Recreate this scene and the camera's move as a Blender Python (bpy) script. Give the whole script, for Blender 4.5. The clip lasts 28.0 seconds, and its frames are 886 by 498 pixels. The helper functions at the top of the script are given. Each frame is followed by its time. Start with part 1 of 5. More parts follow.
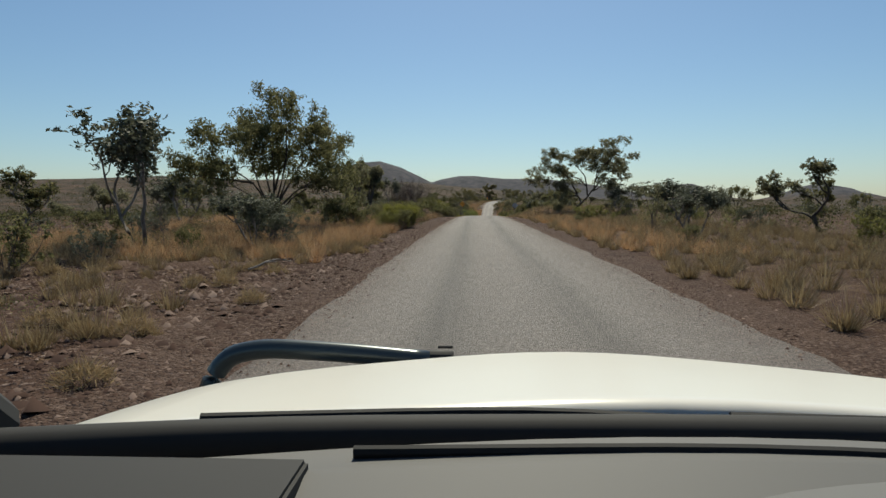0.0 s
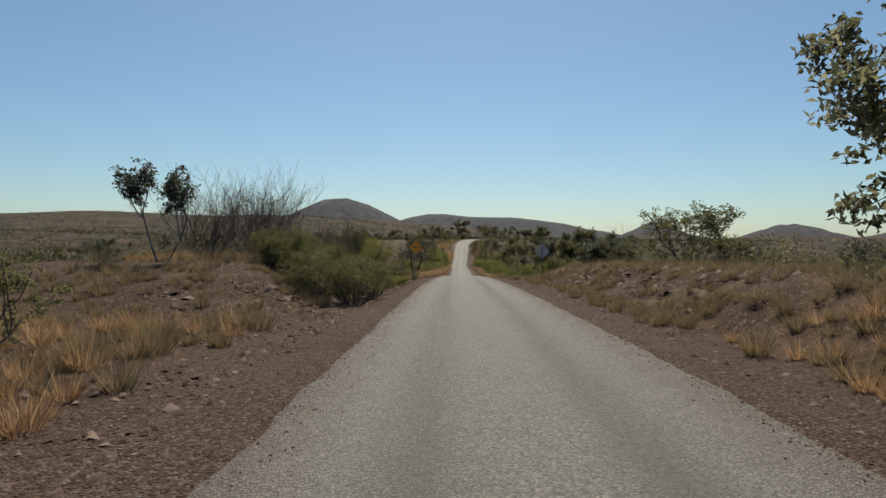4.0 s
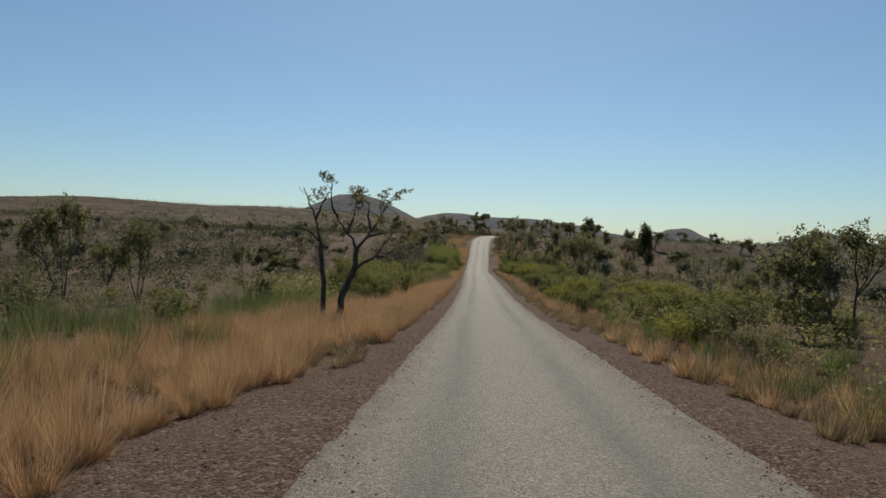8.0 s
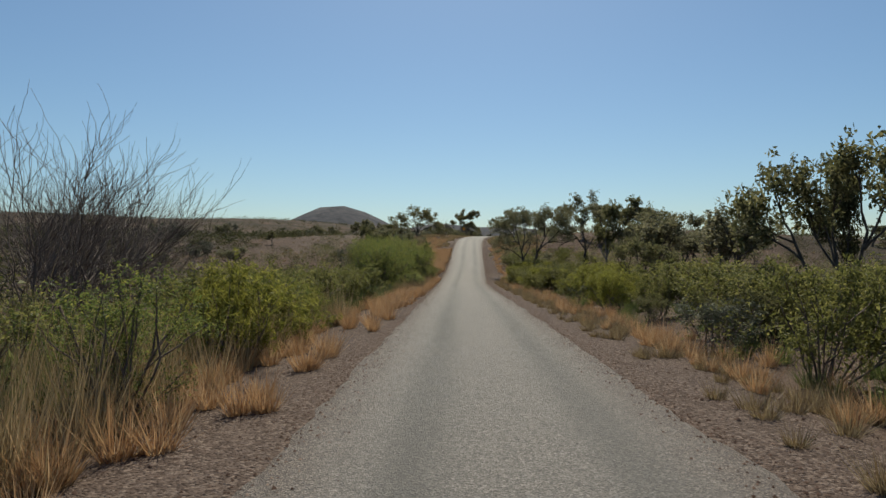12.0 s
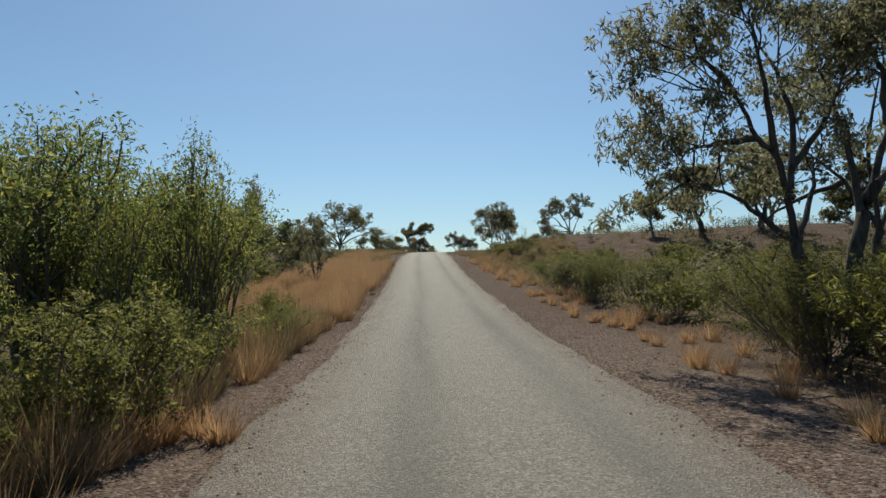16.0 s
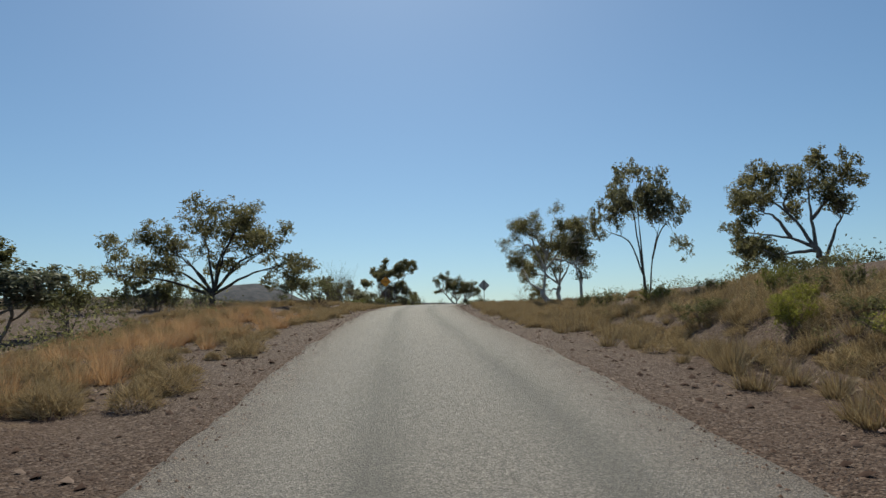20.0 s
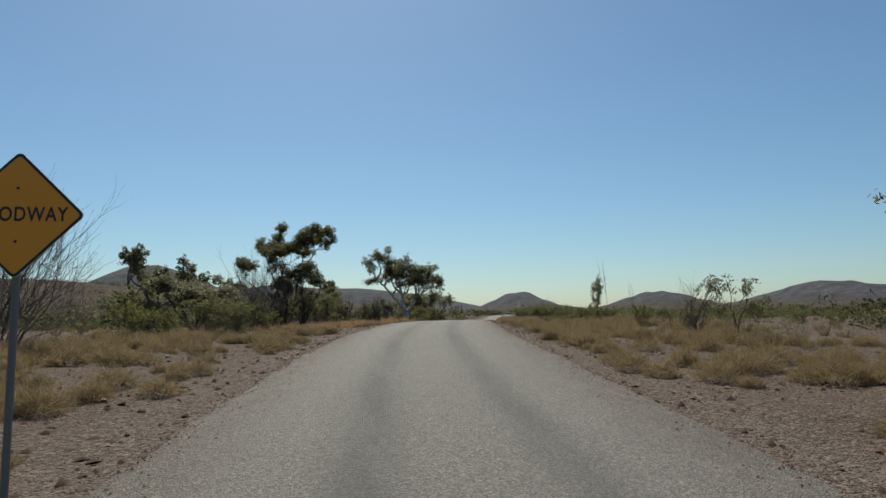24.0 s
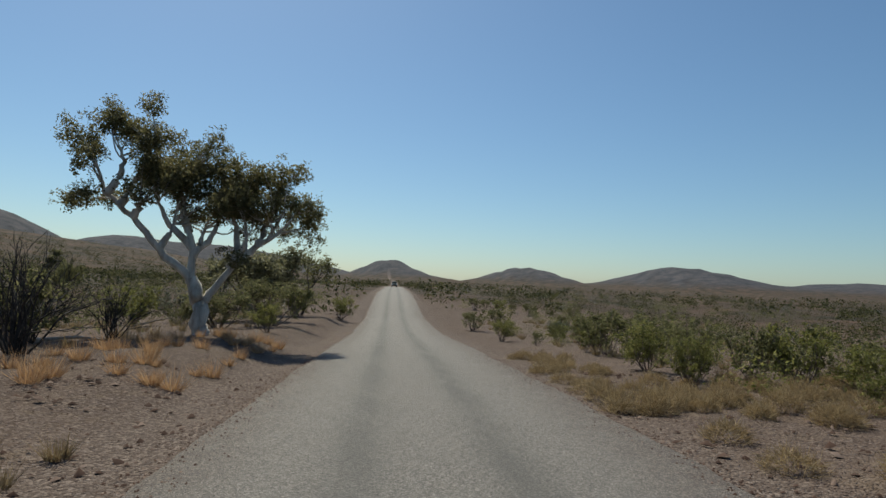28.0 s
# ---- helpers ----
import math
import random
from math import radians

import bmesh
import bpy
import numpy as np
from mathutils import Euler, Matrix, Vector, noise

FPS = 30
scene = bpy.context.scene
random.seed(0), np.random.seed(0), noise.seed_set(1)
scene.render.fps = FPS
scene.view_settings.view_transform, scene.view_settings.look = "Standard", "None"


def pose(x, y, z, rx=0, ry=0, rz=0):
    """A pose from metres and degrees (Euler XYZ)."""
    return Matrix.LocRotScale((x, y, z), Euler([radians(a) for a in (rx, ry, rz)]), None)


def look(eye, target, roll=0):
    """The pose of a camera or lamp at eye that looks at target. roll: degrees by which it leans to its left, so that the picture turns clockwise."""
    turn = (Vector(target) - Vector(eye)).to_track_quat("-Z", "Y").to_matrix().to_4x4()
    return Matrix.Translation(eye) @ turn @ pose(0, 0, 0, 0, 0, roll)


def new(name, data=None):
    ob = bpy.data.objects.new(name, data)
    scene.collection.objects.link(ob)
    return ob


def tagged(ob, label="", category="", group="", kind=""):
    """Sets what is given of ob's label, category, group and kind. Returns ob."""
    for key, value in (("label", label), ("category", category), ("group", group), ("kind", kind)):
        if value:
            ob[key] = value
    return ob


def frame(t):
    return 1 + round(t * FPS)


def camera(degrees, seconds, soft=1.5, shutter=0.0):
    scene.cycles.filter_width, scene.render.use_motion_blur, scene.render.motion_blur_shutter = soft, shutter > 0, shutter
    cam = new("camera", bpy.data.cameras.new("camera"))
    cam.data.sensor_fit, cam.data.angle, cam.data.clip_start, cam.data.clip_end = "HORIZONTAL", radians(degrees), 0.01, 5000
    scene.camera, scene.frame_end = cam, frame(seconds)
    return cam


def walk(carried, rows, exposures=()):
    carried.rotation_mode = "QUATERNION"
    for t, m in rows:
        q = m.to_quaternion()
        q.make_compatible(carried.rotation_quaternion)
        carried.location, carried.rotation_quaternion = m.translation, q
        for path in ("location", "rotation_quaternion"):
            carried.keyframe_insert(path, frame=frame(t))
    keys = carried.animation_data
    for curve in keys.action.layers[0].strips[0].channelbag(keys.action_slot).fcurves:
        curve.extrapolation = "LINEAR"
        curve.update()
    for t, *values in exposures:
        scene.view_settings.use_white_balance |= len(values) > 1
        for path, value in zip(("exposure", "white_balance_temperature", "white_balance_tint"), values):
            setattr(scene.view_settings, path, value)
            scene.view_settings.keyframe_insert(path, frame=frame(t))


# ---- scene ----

# ---------------------------------------------------------------- camera: seconds, place, yaw, pitch, roll
PATH = [
    (0, 0.00, 0.00, 1.70, 2.48, -3.70, 0.09), (0.5, -0.01, 8.14, 1.83, 2.82, -3.84, -0.32),
    (1, -0.03, 16.26, 1.94, 3.06, -2.91, -0.38), (1.5, -0.04, 24.38, 2.04, 1.67, -2.66, -0.66),
    (2, -0.03, 32.48, 2.13, 0.86, -2.79, -0.52), (2.5, 0.00, 40.58, 2.21, 0.72, -2.91, -0.40),
    (4.5, 0.32, 72.94, 2.30, -0.85, 0.09, 0.00), (5, 0.48, 81.02, 2.23, -1.55, -0.05, 0.21),
    (5.5, 0.64, 89.10, 2.12, -1.72, -0.09, 0.51), (6, 0.81, 97.17, 1.97, -1.83, -0.18, 0.70),
    (6.5, 0.97, 105.22, 1.79, -1.80, -0.30, 0.84), (7, 1.13, 113.27, 1.56, 0.27, -0.28, -0.33),
    (7.5, 1.31, 121.30, 1.27, 1.19, -0.34, -1.40), (8, 1.51, 129.31, 0.94, 1.24, -0.41, -1.78),
    (8.5, 1.74, 137.31, 0.58, 1.53, -0.51, -1.66), (9, 1.98, 145.29, 0.21, 1.51, -0.68, -1.87),
    (9.5, 2.25, 153.25, -0.16, 1.51, -0.81, -1.97), (10, 2.52, 161.20, -0.51, 1.48, -0.67, -1.75),
    (10.5, 2.80, 169.13, -0.82, 0.60, -0.71, -1.13), (11, 3.11, 177.04, -1.07, 0.39, -0.51, -0.78),
    (11.5, 3.41, 184.95, -1.23, 0.22, 0.60, -0.46), (12, 3.67, 192.85, -1.34, 0.20, 0.66, -0.20),
    (12.5, 3.89, 200.72, -1.43, -0.14, 0.68, -0.03), (14.5, 4.49, 231.79, -1.80, -2.08, 1.53, -0.05),
    (15, 4.53, 239.42, -1.92, -2.69, 2.38, -0.13), (15.5, 4.59, 246.98, -2.13, -3.42, 3.13, 0.30),
    (16, 4.78, 254.47, -2.26, -4.33, 3.30, 1.05), (16.5, 5.15, 261.91, -2.08, -5.34, 3.39, 1.39),
    (17, 5.64, 269.29, -1.75, -5.80, 4.94, 2.96), (17.5, 6.14, 276.62, -1.31, -4.40, 6.43, 2.44),
    (18, 6.54, 283.91, -0.81, -2.87, 6.58, 1.77), (18.5, 6.77, 291.13, -0.30, -3.66, 6.66, 1.41),
    (19, 6.91, 298.28, 0.26, -4.61, 6.83, 0.85), (19.5, 7.04, 305.36, 0.89, -5.49, 7.05, 1.29),
    (20, 7.23, 312.38, 1.54, -6.27, 7.21, 1.59), (20.5, 7.50, 319.34, 2.18, -7.06, 7.28, 1.75),
    (22.5, 9.01, 346.86, 4.19, -9.99, 7.10, -0.02), (23, 9.47, 353.62, 4.64, -11.27, 7.13, 0.05),
    (23.5, 10.05, 360.32, 5.04, -12.54, 7.09, 0.07), (24, 10.83, 366.96, 5.41, -13.59, 5.85, 1.04),
    (24.5, 11.84, 373.54, 5.80, -14.93, 4.06, 0.50), (25, 13.04, 380.05, 6.14, -15.97, 3.78, 0.31),
    (25.5, 14.38, 386.49, 6.35, -17.06, 3.67, 0.28), (26, 15.84, 392.85, 6.50, -18.07, 3.43, 0.17),
    (26.5, 17.46, 399.17, 6.60, -18.91, 3.18, 0.03), (27, 19.23, 405.46, 6.69, -19.59, 3.06, -0.26),
    (27.5, 21.06, 411.73, 6.87, -23.38, 3.04, -1.19), (28, 22.86, 417.97, 7.06, -25.04, 3.12, -2.27),
]
cam = camera(67.8, 28.0)
walk(cam, [(t, pose(x, y, z, 90 + pitch, roll, yaw)) for t, x, y, z, yaw, pitch, roll in PATH], [(0, 0.0, 7350, 0), (2, 0.07, 7500, 0), (5, 0.05, 7500, 0), (12, 0.02, 7400, 0), (15, 0.24, 7450, -1), (17, 0.12, 7300, -2), (20, 0.07, 7200, -2), (24, 0.0, 7150, -3), (25.5, -0.08, 7100, -3), (27, -0.14, 7050, -2), (28, 0.0, 7100, -2)])

# ---------------------------------------------------------------- light
SUN_UP, SUN_AT = 51, 2
world = bpy.data.worlds.new("sky")
scene.world = world
world.use_nodes = True
sky = world.node_tree.nodes.new("ShaderNodeTexSky")
sky.sky_type, sky.sun_disc = "NISHITA", False
sky.sun_elevation, sky.sun_rotation = radians(SUN_UP), radians(SUN_AT)
sky.altitude, sky.air_density, sky.dust_density, sky.ozone_density = 0, 1.0, 0.6, 9.0
world.node_tree.links.new(sky.outputs[0], world.node_tree.nodes["Background"].inputs[0])
world.node_tree.nodes["Background"].inputs[1].default_value = 0.097
sun = new("sun", bpy.data.lights.new("sun", "SUN"))
sun.data.energy, sun.data.angle, sun.data.color = 4.7, radians(0.5), (1, 0.95, 0.88)
sun.matrix_world = look((math.sin(radians(SUN_AT)) * math.cos(radians(SUN_UP)), math.cos(radians(SUN_AT)) * math.cos(radians(SUN_UP)), math.sin(radians(SUN_UP))), (0, 0, 0))

# ---------------------------------------------------------------- road line and lie of the land
ROAD_Y = [-60, 0, 32, 65, 97, 129, 161, 193, 224, 254, 284, 312, 340, 354, 367, 380, 393, 405, 418, 465, 517, 640, 900, 1500]
ROAD_X = [0.4, 0.4, 0.4, 0.65, 1.2, 1.95, 2.9, 4.0, 4.75, 5.4, 6.75, 7.75, 9.0, 9.9, 11.25, 13.45, 16.25, 19.6, 23.3, 40.8, 60.3, 107, 206, 434]
LEVEL_Y = [-60, 0, 16, 32, 49, 65, 81, 97, 113, 129, 145, 161, 177, 193, 209, 224, 239, 254, 269, 284, 298, 312, 326, 340, 354, 367, 380, 393, 405, 425, 445, 460, 484, 505, 530, 640, 680, 720, 1000]
LEVEL_Z = [-1.0, 0, 0.24, 0.43, 0.58, 0.63, 0.53, 0.27, -0.14, -0.76, -1.49, -2.21, -2.77, -3.05, -3.22, -3.42, -3.65, -3.85, -3.45, -2.51, -1.44, -0.16, 1.08, 2.02, 2.94, 3.71, 4.4, 4.82, 5.05, 5.05, 4.3, 3.6, 3.35, 4.5, 5.3, 5.7, 5.2, 4.4, 3.4]
_ys = np.arange(-400.0, 5300.0, 1.0)


def softened(values, n):
    k = np.hanning(n + 2)[1:-1]
    return np.convolve(np.pad(values, n // 2, mode="edge"), k / k.sum(), mode="valid")[: len(values)]


_cx = softened(np.interp(_ys, ROAD_Y, ROAD_X), 17)
_cx[_ys > 1400] = np.interp(_ys[_ys > 1400], [1400, 5300], [float(_cx[_ys == 1400][0]), 1800])
_rz = softened(np.interp(_ys, LEVEL_Y, LEVEL_Z), 13)
_wide = softened(_rz, 141)


def road_x(y):
    return np.interp(y, _ys, _cx)


def road_z(y):
    return np.interp(y, _ys, _rz)


def ramp(v, a, b):
    s = np.clip((v - a) / (b - a), 0, 1)
    return s * s * (3 - 2 * s)


def hump(v, a, b, c, d):
    return ramp(v, a, b) * (1 - ramp(v, c, d))


# far hills: x, y, height, half width across, half depth, flatness of the top
HILLS = [
    (-325, 2200, 136, 205, 260, 1.7), (-108, 3300, 112, 252, 300, 2.2), (281, 3350, 92, 280, 300, 2.2), (629, 3300, 60, 296, 300, 2.2), (786, 2500, 68, 92, 200, 2.4),
    (1105, 2160, 54, 84, 200, 2.6), (1440, 1850, 68, 128, 220, 3.2), (1900, 1600, 44, 250, 260, 2.6),
]


def ground_z(x, y):
    x, y = np.asarray(x, float), np.asarray(y, float)
    u = x - road_x(y)
    a = np.abs(u)
    near, far = road_z(y), np.interp(y, _ys, _wide)
    mix = ramp(a, 9, 70)
    z = near * (1 - mix) + far * mix - 0.05 - 0.10 * ramp(a, 1.6, 4.2)
    # table drains in the dip, cuttings on the rises
    z = z - 0.25 * hump(a, 3.6, 5.2, 6.5, 9) * hump(y, 118, 140, 260, 280)
    z = z + 1.35 * hump(-u, 4.2, 8.0, 22, 45) * hump(y, 78, 92, 104, 122) - 0.3 * hump(-u, 2.9, 4.0, 4.6, 6) * hump(y, 80, 92, 125, 140)
    z = z + 1.1 * hump(u, 5.2, 8.2, 25, 60) * hump(y, 62, 84, 108, 128)
    z = z + 1.0 * hump(u, 6.6, 9.2, 40, 110) * hump(y, 296, 316, 328, 346) + 1.05 * hump(u, 8.5, 16, 40, 110) * hump(y, 296, 322, 345, 368) + 1.1 * hump(u, 7, 34, 70, 160) * hump(y, 248, 300, 335, 400)
    z = z - 0.9 * hump(-u, 7, 16, 40, 80) * hump(y, 255, 285, 330, 360)
    z = z + 0.5 * hump(-u, 6.0, 9.0, 30, 60) * hump(y, 335, 350, 372, 395)
    z = z + 0.6 * hump(-u, 4.0, 6.5, 14, 26) * hump(y, 424, 438, 478, 510)
    # the long slope on the left, the plain that lifts towards the hills
    z = z - 1.5 * hump(-u, 12, 40, 70, 130) * hump(y, 110, 150, 230, 300)
    z = z + 30 * ramp(-u, 60, 420) * hump(y, 430, 930, 1300, 2100) + 5 * ramp(-u, 60, 300) * hump(y, 100, 300, 900, 1500)
    z = z + 14 * ramp(y + 0.25 * a, 700, 2400) + 0.35 * ramp(a, 10, 30) * np.sin(x * 0.11 + 1.3) * np.sin(y * 0.083)
    for hx, hy, h, rx, ry, p in HILLS:
        d = (np.abs((x - hx) / rx) ** p + np.abs((y - hy) / ry) ** p) ** (2 / p)
        z = z + h * np.exp(-0.9 * d)
    return z

# ---------------------------------------------------------------- materials


class Nodes:
    """A short hand for node materials."""

    def __init__(self, name, rough=0.9, spec=0.3):
        self.m = bpy.data.materials.new(name)
        self.m.use_nodes = True
        self.t = self.m.node_tree
        self.b = self.t.nodes["Principled BSDF"]
        self.b.inputs["Roughness"].default_value = rough
        self.b.inputs["Specular IOR Level"].default_value = spec

    def add(self, kind, **values):
        n = self.t.nodes.new(kind)
        for k, v in values.items():
            n.inputs[k.replace("_", " ")].default_value = v
        return n

    def link(self, a, b):
        self.t.links.new(a, b)

    def noise(self, scale, detail=4.0, rough=0.6, coord=None):
        n = self.add("ShaderNodeTexNoise", Scale=scale, Detail=detail, Roughness=rough)
        self.link(coord or self.coord(), n.inputs["Vector"])
        return n.outputs["Fac"]

    def coord(self):
        return self.add("ShaderNodeNewGeometry").outputs["Position"]

    def ramp(self, fac, *stops):
        n = self.t.nodes.new("ShaderNodeValToRGB")
        n.color_ramp.elements[0].position, n.color_ramp.elements[1].position = stops[0][0], stops[-1][0]
        n.color_ramp.elements[0].color, n.color_ramp.elements[1].color = (*stops[0][1], 1), (*stops[-1][1], 1)
        for p, c in stops[1:-1]:
            n.color_ramp.elements.new(p).color = (*c, 1)
        self.link(fac, n.inputs[0])
        return n.outputs[0]

    def mix(self, fac, a, b, mode="MIX"):
        n = self.t.nodes.new("ShaderNodeMix")
        n.data_type, n.blend_type = "RGBA", mode
        for value, socket in ((fac, n.inputs["Factor"]), (a, n.inputs[6]), (b, n.inputs[7])):
            if isinstance(value, bpy.types.NodeSocket):
                self.link(value, socket)
            else:
                socket.default_value = value if isinstance(value, (int, float)) else (*value, 1)
        return n.outputs[2]

    def math(self, op, a, b=0.0):
        n = self.t.nodes.new("ShaderNodeMath")
        n.operation = op
        for value, socket in ((a, n.inputs[0]), (b, n.inputs[1])):
            if isinstance(value, bpy.types.NodeSocket):
                self.link(value, socket)
            else:
                socket.default_value = value
        return n.outputs[0]

    def attr(self, name):
        n = self.t.nodes.new("ShaderNodeAttribute")
        n.attribute_name = name
        return n.outputs["Fac"]

    def bump(self, height, strength, distance=0.02):
        n = self.add("ShaderNodeBump", Strength=strength, Distance=distance)
        self.link(height, n.inputs["Height"])
        self.link(n.outputs[0], self.b.inputs["Normal"])

    def colour(self, socket):
        self.link(socket, self.b.inputs["Base Color"])
        return self.m


def soil_material():
    n = Nodes("red_soil", 0.95, 0.1)
    stones = n.add("ShaderNodeTexVoronoi", Scale=9.0)
    n.link(n.coord(), stones.inputs["Vector"])
    stone_fac = n.ramp(stones.outputs["Distance"], (0.25, (1, 1, 1)), (0.5, (0, 0, 0)))
    small = n.add("ShaderNodeTexVoronoi", Scale=24.0)
    n.link(n.coord(), small.inputs["Vector"])
    small_fac = n.ramp(small.outputs["Distance"], (0.2, (1, 1, 1)), (0.55, (0, 0, 0)))
    red = n.ramp(n.noise(0.35, 6), (0.3, (0.040, 0.020, 0.014)), (0.5, (0.066, 0.036, 0.025)), (0.7, (0.105, 0.064, 0.045)))
    stone = n.ramp(stones.outputs["Color"], (0.1, (0.045, 0.027, 0.024)), (0.6, (0.11, 0.07, 0.058)), (0.95, (0.27, 0.205, 0.175)))
    grit = n.ramp(small.outputs["Color"], (0.0, (0.035, 0.022, 0.018)), (0.6, (0.10, 0.065, 0.05)), (1.0, (0.29, 0.22, 0.185)))
    red = n.mix(n.math("MULTIPLY", small_fac, n.ramp(n.noise(1.3, 5), (0.3, (0.25, 0.25, 0.25)), (0.65, (1, 1, 1)))), red, grit)
    near = n.mix(n.math("MULTIPLY", stone_fac, n.attr("stony")), red, stone)
    litter = n.ramp(n.noise(0.9, 8, 0.75), (0.52, (0, 0, 0)), (0.66, (0.75, 0.75, 0.75)))
    near = n.mix(n.math("MULTIPLY", litter, n.math("SUBTRACT", 1.0, n.attr("verge"))), near, (0.17, 0.115, 0.07))
    scrub = n.ramp(n.noise(0.05, 8, 0.7), (0.36, (0.032, 0.028, 0.019)), (0.52, (0.066, 0.048, 0.036)), (0.68, (0.13, 0.08, 0.06)))
    body = n.mix(n.attr("scrub"), near, scrub)
    # blue-grey tint on the far hills: distance haze put into the rock colour
    hazy_rock = n.ramp(n.noise(0.03, 8, 0.75), (0.35, (0.034, 0.037, 0.047)), (0.52, (0.066, 0.066, 0.078)), (0.68, (0.105, 0.095, 0.1)))
    gravel = n.ramp(small.outputs["Color"], (0.0, (0.03, 0.018, 0.015)), (0.55, (0.075, 0.047, 0.037)), (1.0, (0.23, 0.17, 0.142)))
    gravel = n.mix(n.ramp(n.noise(0.5, 7, 0.7), (0.4, (0, 0, 0)), (0.65, (0.6, 0.6, 0.6))), gravel, (0.11, 0.076, 0.062))
    pale = n.ramp(small.outputs["Color"], (0.0, (0.056, 0.042, 0.037)), (0.5, (0.14, 0.106, 0.092)), (1.0, (0.34, 0.275, 0.24)))
    pale = n.mix(n.ramp(n.noise(0.6, 7, 0.7), (0.4, (0, 0, 0)), (0.65, (0.55, 0.55, 0.55))), pale, (0.185, 0.145, 0.125))
    gravel = n.mix(n.attr("pale"), n.mix(n.math("MULTIPLY", n.noise(0.8, 5), 0.6), gravel, red), pale)
    body = n.mix(n.attr("verge"), n.mix(n.math("MULTIPLY", n.attr("pale"), n.math("SUBTRACT", 0.75, n.attr("scrub"))), body, pale), gravel)
    body = n.mix(n.attr("hill"), body, hazy_rock)
    n.bump(n.math("ADD", n.math("ADD", n.noise(22, 5), small_fac), n.math("MULTIPLY", stone_fac, n.attr("stony"))), 0.8, 0.03)
    return n.colour(body)


def seal_material():
    n = Nodes("chip_seal", 0.78, 0.4)
    stones = n.add("ShaderNodeTexVoronoi", Scale=62.0)
    n.link(n.coord(), stones.inputs["Vector"])
    chip = n.ramp(stones.outputs["Color"], (0.0, (0.042, 0.037, 0.034)), (0.55, (0.138, 0.121, 0.111)), (1.0, (0.40, 0.355, 0.325)))
    coarse = n.add("ShaderNodeTexVoronoi", Scale=36.0)
    n.link(n.coord(), coarse.inputs["Vector"])
    chip = n.mix(0.4, chip, n.ramp(coarse.outputs["Color"], (0.1, (0.062, 0.054, 0.049)), (0.6, (0.145, 0.126, 0.114)), (0.95, (0.35, 0.31, 0.28))))
    along = n.add("ShaderNodeMapping")
    along.inputs["Scale"].default_value = (1.6, 0.05, 1)
    n.link(n.coord(), along.inputs["Vector"])
    streak = n.noise(1.0, 5, 0.6, along.outputs[0])
    bleed = n.math("MULTIPLY", n.attr("track"), n.ramp(streak, (0.25, (0.35, 0.35, 0.35)), (0.7, (1, 1, 1))))
    body = n.mix(n.math("MULTIPLY", bleed, 0.8), chip, (0.045, 0.042, 0.04))
    body = n.mix(n.math("MULTIPLY", n.noise(0.45, 6), 0.3), body, (0.165, 0.143, 0.13))
    dusty = n.math("MULTIPLY", n.attr("edge"), n.ramp(n.noise(1.6, 7, 0.7), (0.2, (0, 0, 0)), (0.52, (1, 1, 1))))
    n.bump(stones.outputs["Distance"], 0.8, 0.02)
    return n.colour(n.mix(dusty, body, n.ramp(stones.outputs["Color"], (0.0, (0.04, 0.031, 0.027)), (0.6, (0.105, 0.08, 0.069)), (1.0, (0.25, 0.2, 0.172)))))


def leaf_material(name, low, mid, high, glow=0.35, rough=0.6, spec=0.3):
    n = Nodes(name, rough, spec)
    rand = n.add("ShaderNodeNewGeometry").outputs["Random Per Island"]
    tone = n.ramp(rand, (0.0, low), (0.55, mid), (1.0, high))
    info = n.add("ShaderNodeObjectInfo").outputs["Random"]
    tone = n.mix(n.math("MULTIPLY", info, 0.45), tone, mid)
    n.link(tone, n.b.inputs["Base Color"])
    through_leaf = n.t.nodes.new("ShaderNodeBsdfTranslucent")
    n.link(tone, through_leaf.inputs["Color"])
    mix = n.t.nodes.new("ShaderNodeMixShader")
    mix.inputs[0].default_value = glow
    n.link(n.b.outputs[0], mix.inputs[1])
    n.link(through_leaf.outputs[0], mix.inputs[2])
    n.link(mix.outputs[0], n.t.nodes["Material Output"].inputs["Surface"])
    return n.m


def bark_material(name, dark, light, scale=9.0):
    n = Nodes(name, 0.9, 0.2)
    stretch = n.add("ShaderNodeMapping")
    stretch.inputs["Scale"].default_value = (1, 1, 0.25)
    n.link(n.coord(), stretch.inputs["Vector"])
    fac = n.noise(scale, 7, 0.65, stretch.outputs[0])
    n.bump(fac, 0.6, 0.03)
    return n.colour(n.ramp(fac, (0.35, dark), (0.62, light)))


def plain_material(name, colour, rough=0.5, metal=0.0, worn=0.12):
    n = Nodes(name, rough, 0.5)
    n.b.inputs["Metallic"].default_value = metal
    return n.colour(n.mix(n.math("MULTIPLY", n.noise(6, 6), worn * 2), colour, tuple(c * 0.55 + 0.03 for c in colour)))


SOIL, SEAL = soil_material(), seal_material()
GUM_LEAF = leaf_material("gum_leaf", (0.08, 0.083, 0.046), (0.165, 0.16, 0.09), (0.32, 0.29, 0.185), 0.58)
OLIVE_LEAF = leaf_material("olive_leaf", (0.07, 0.074, 0.034), (0.14, 0.138, 0.064), (0.28, 0.255, 0.135), 0.58, 0.75, 0.15)
GREEN_LEAF = leaf_material("green_leaf", (0.075, 0.082, 0.024), (0.16, 0.162, 0.05), (0.33, 0.3, 0.115), 0.58)
GREY_LEAF = leaf_material("grey_leaf", (0.055, 0.062, 0.042), (0.10, 0.11, 0.075), (0.17, 0.175, 0.13))
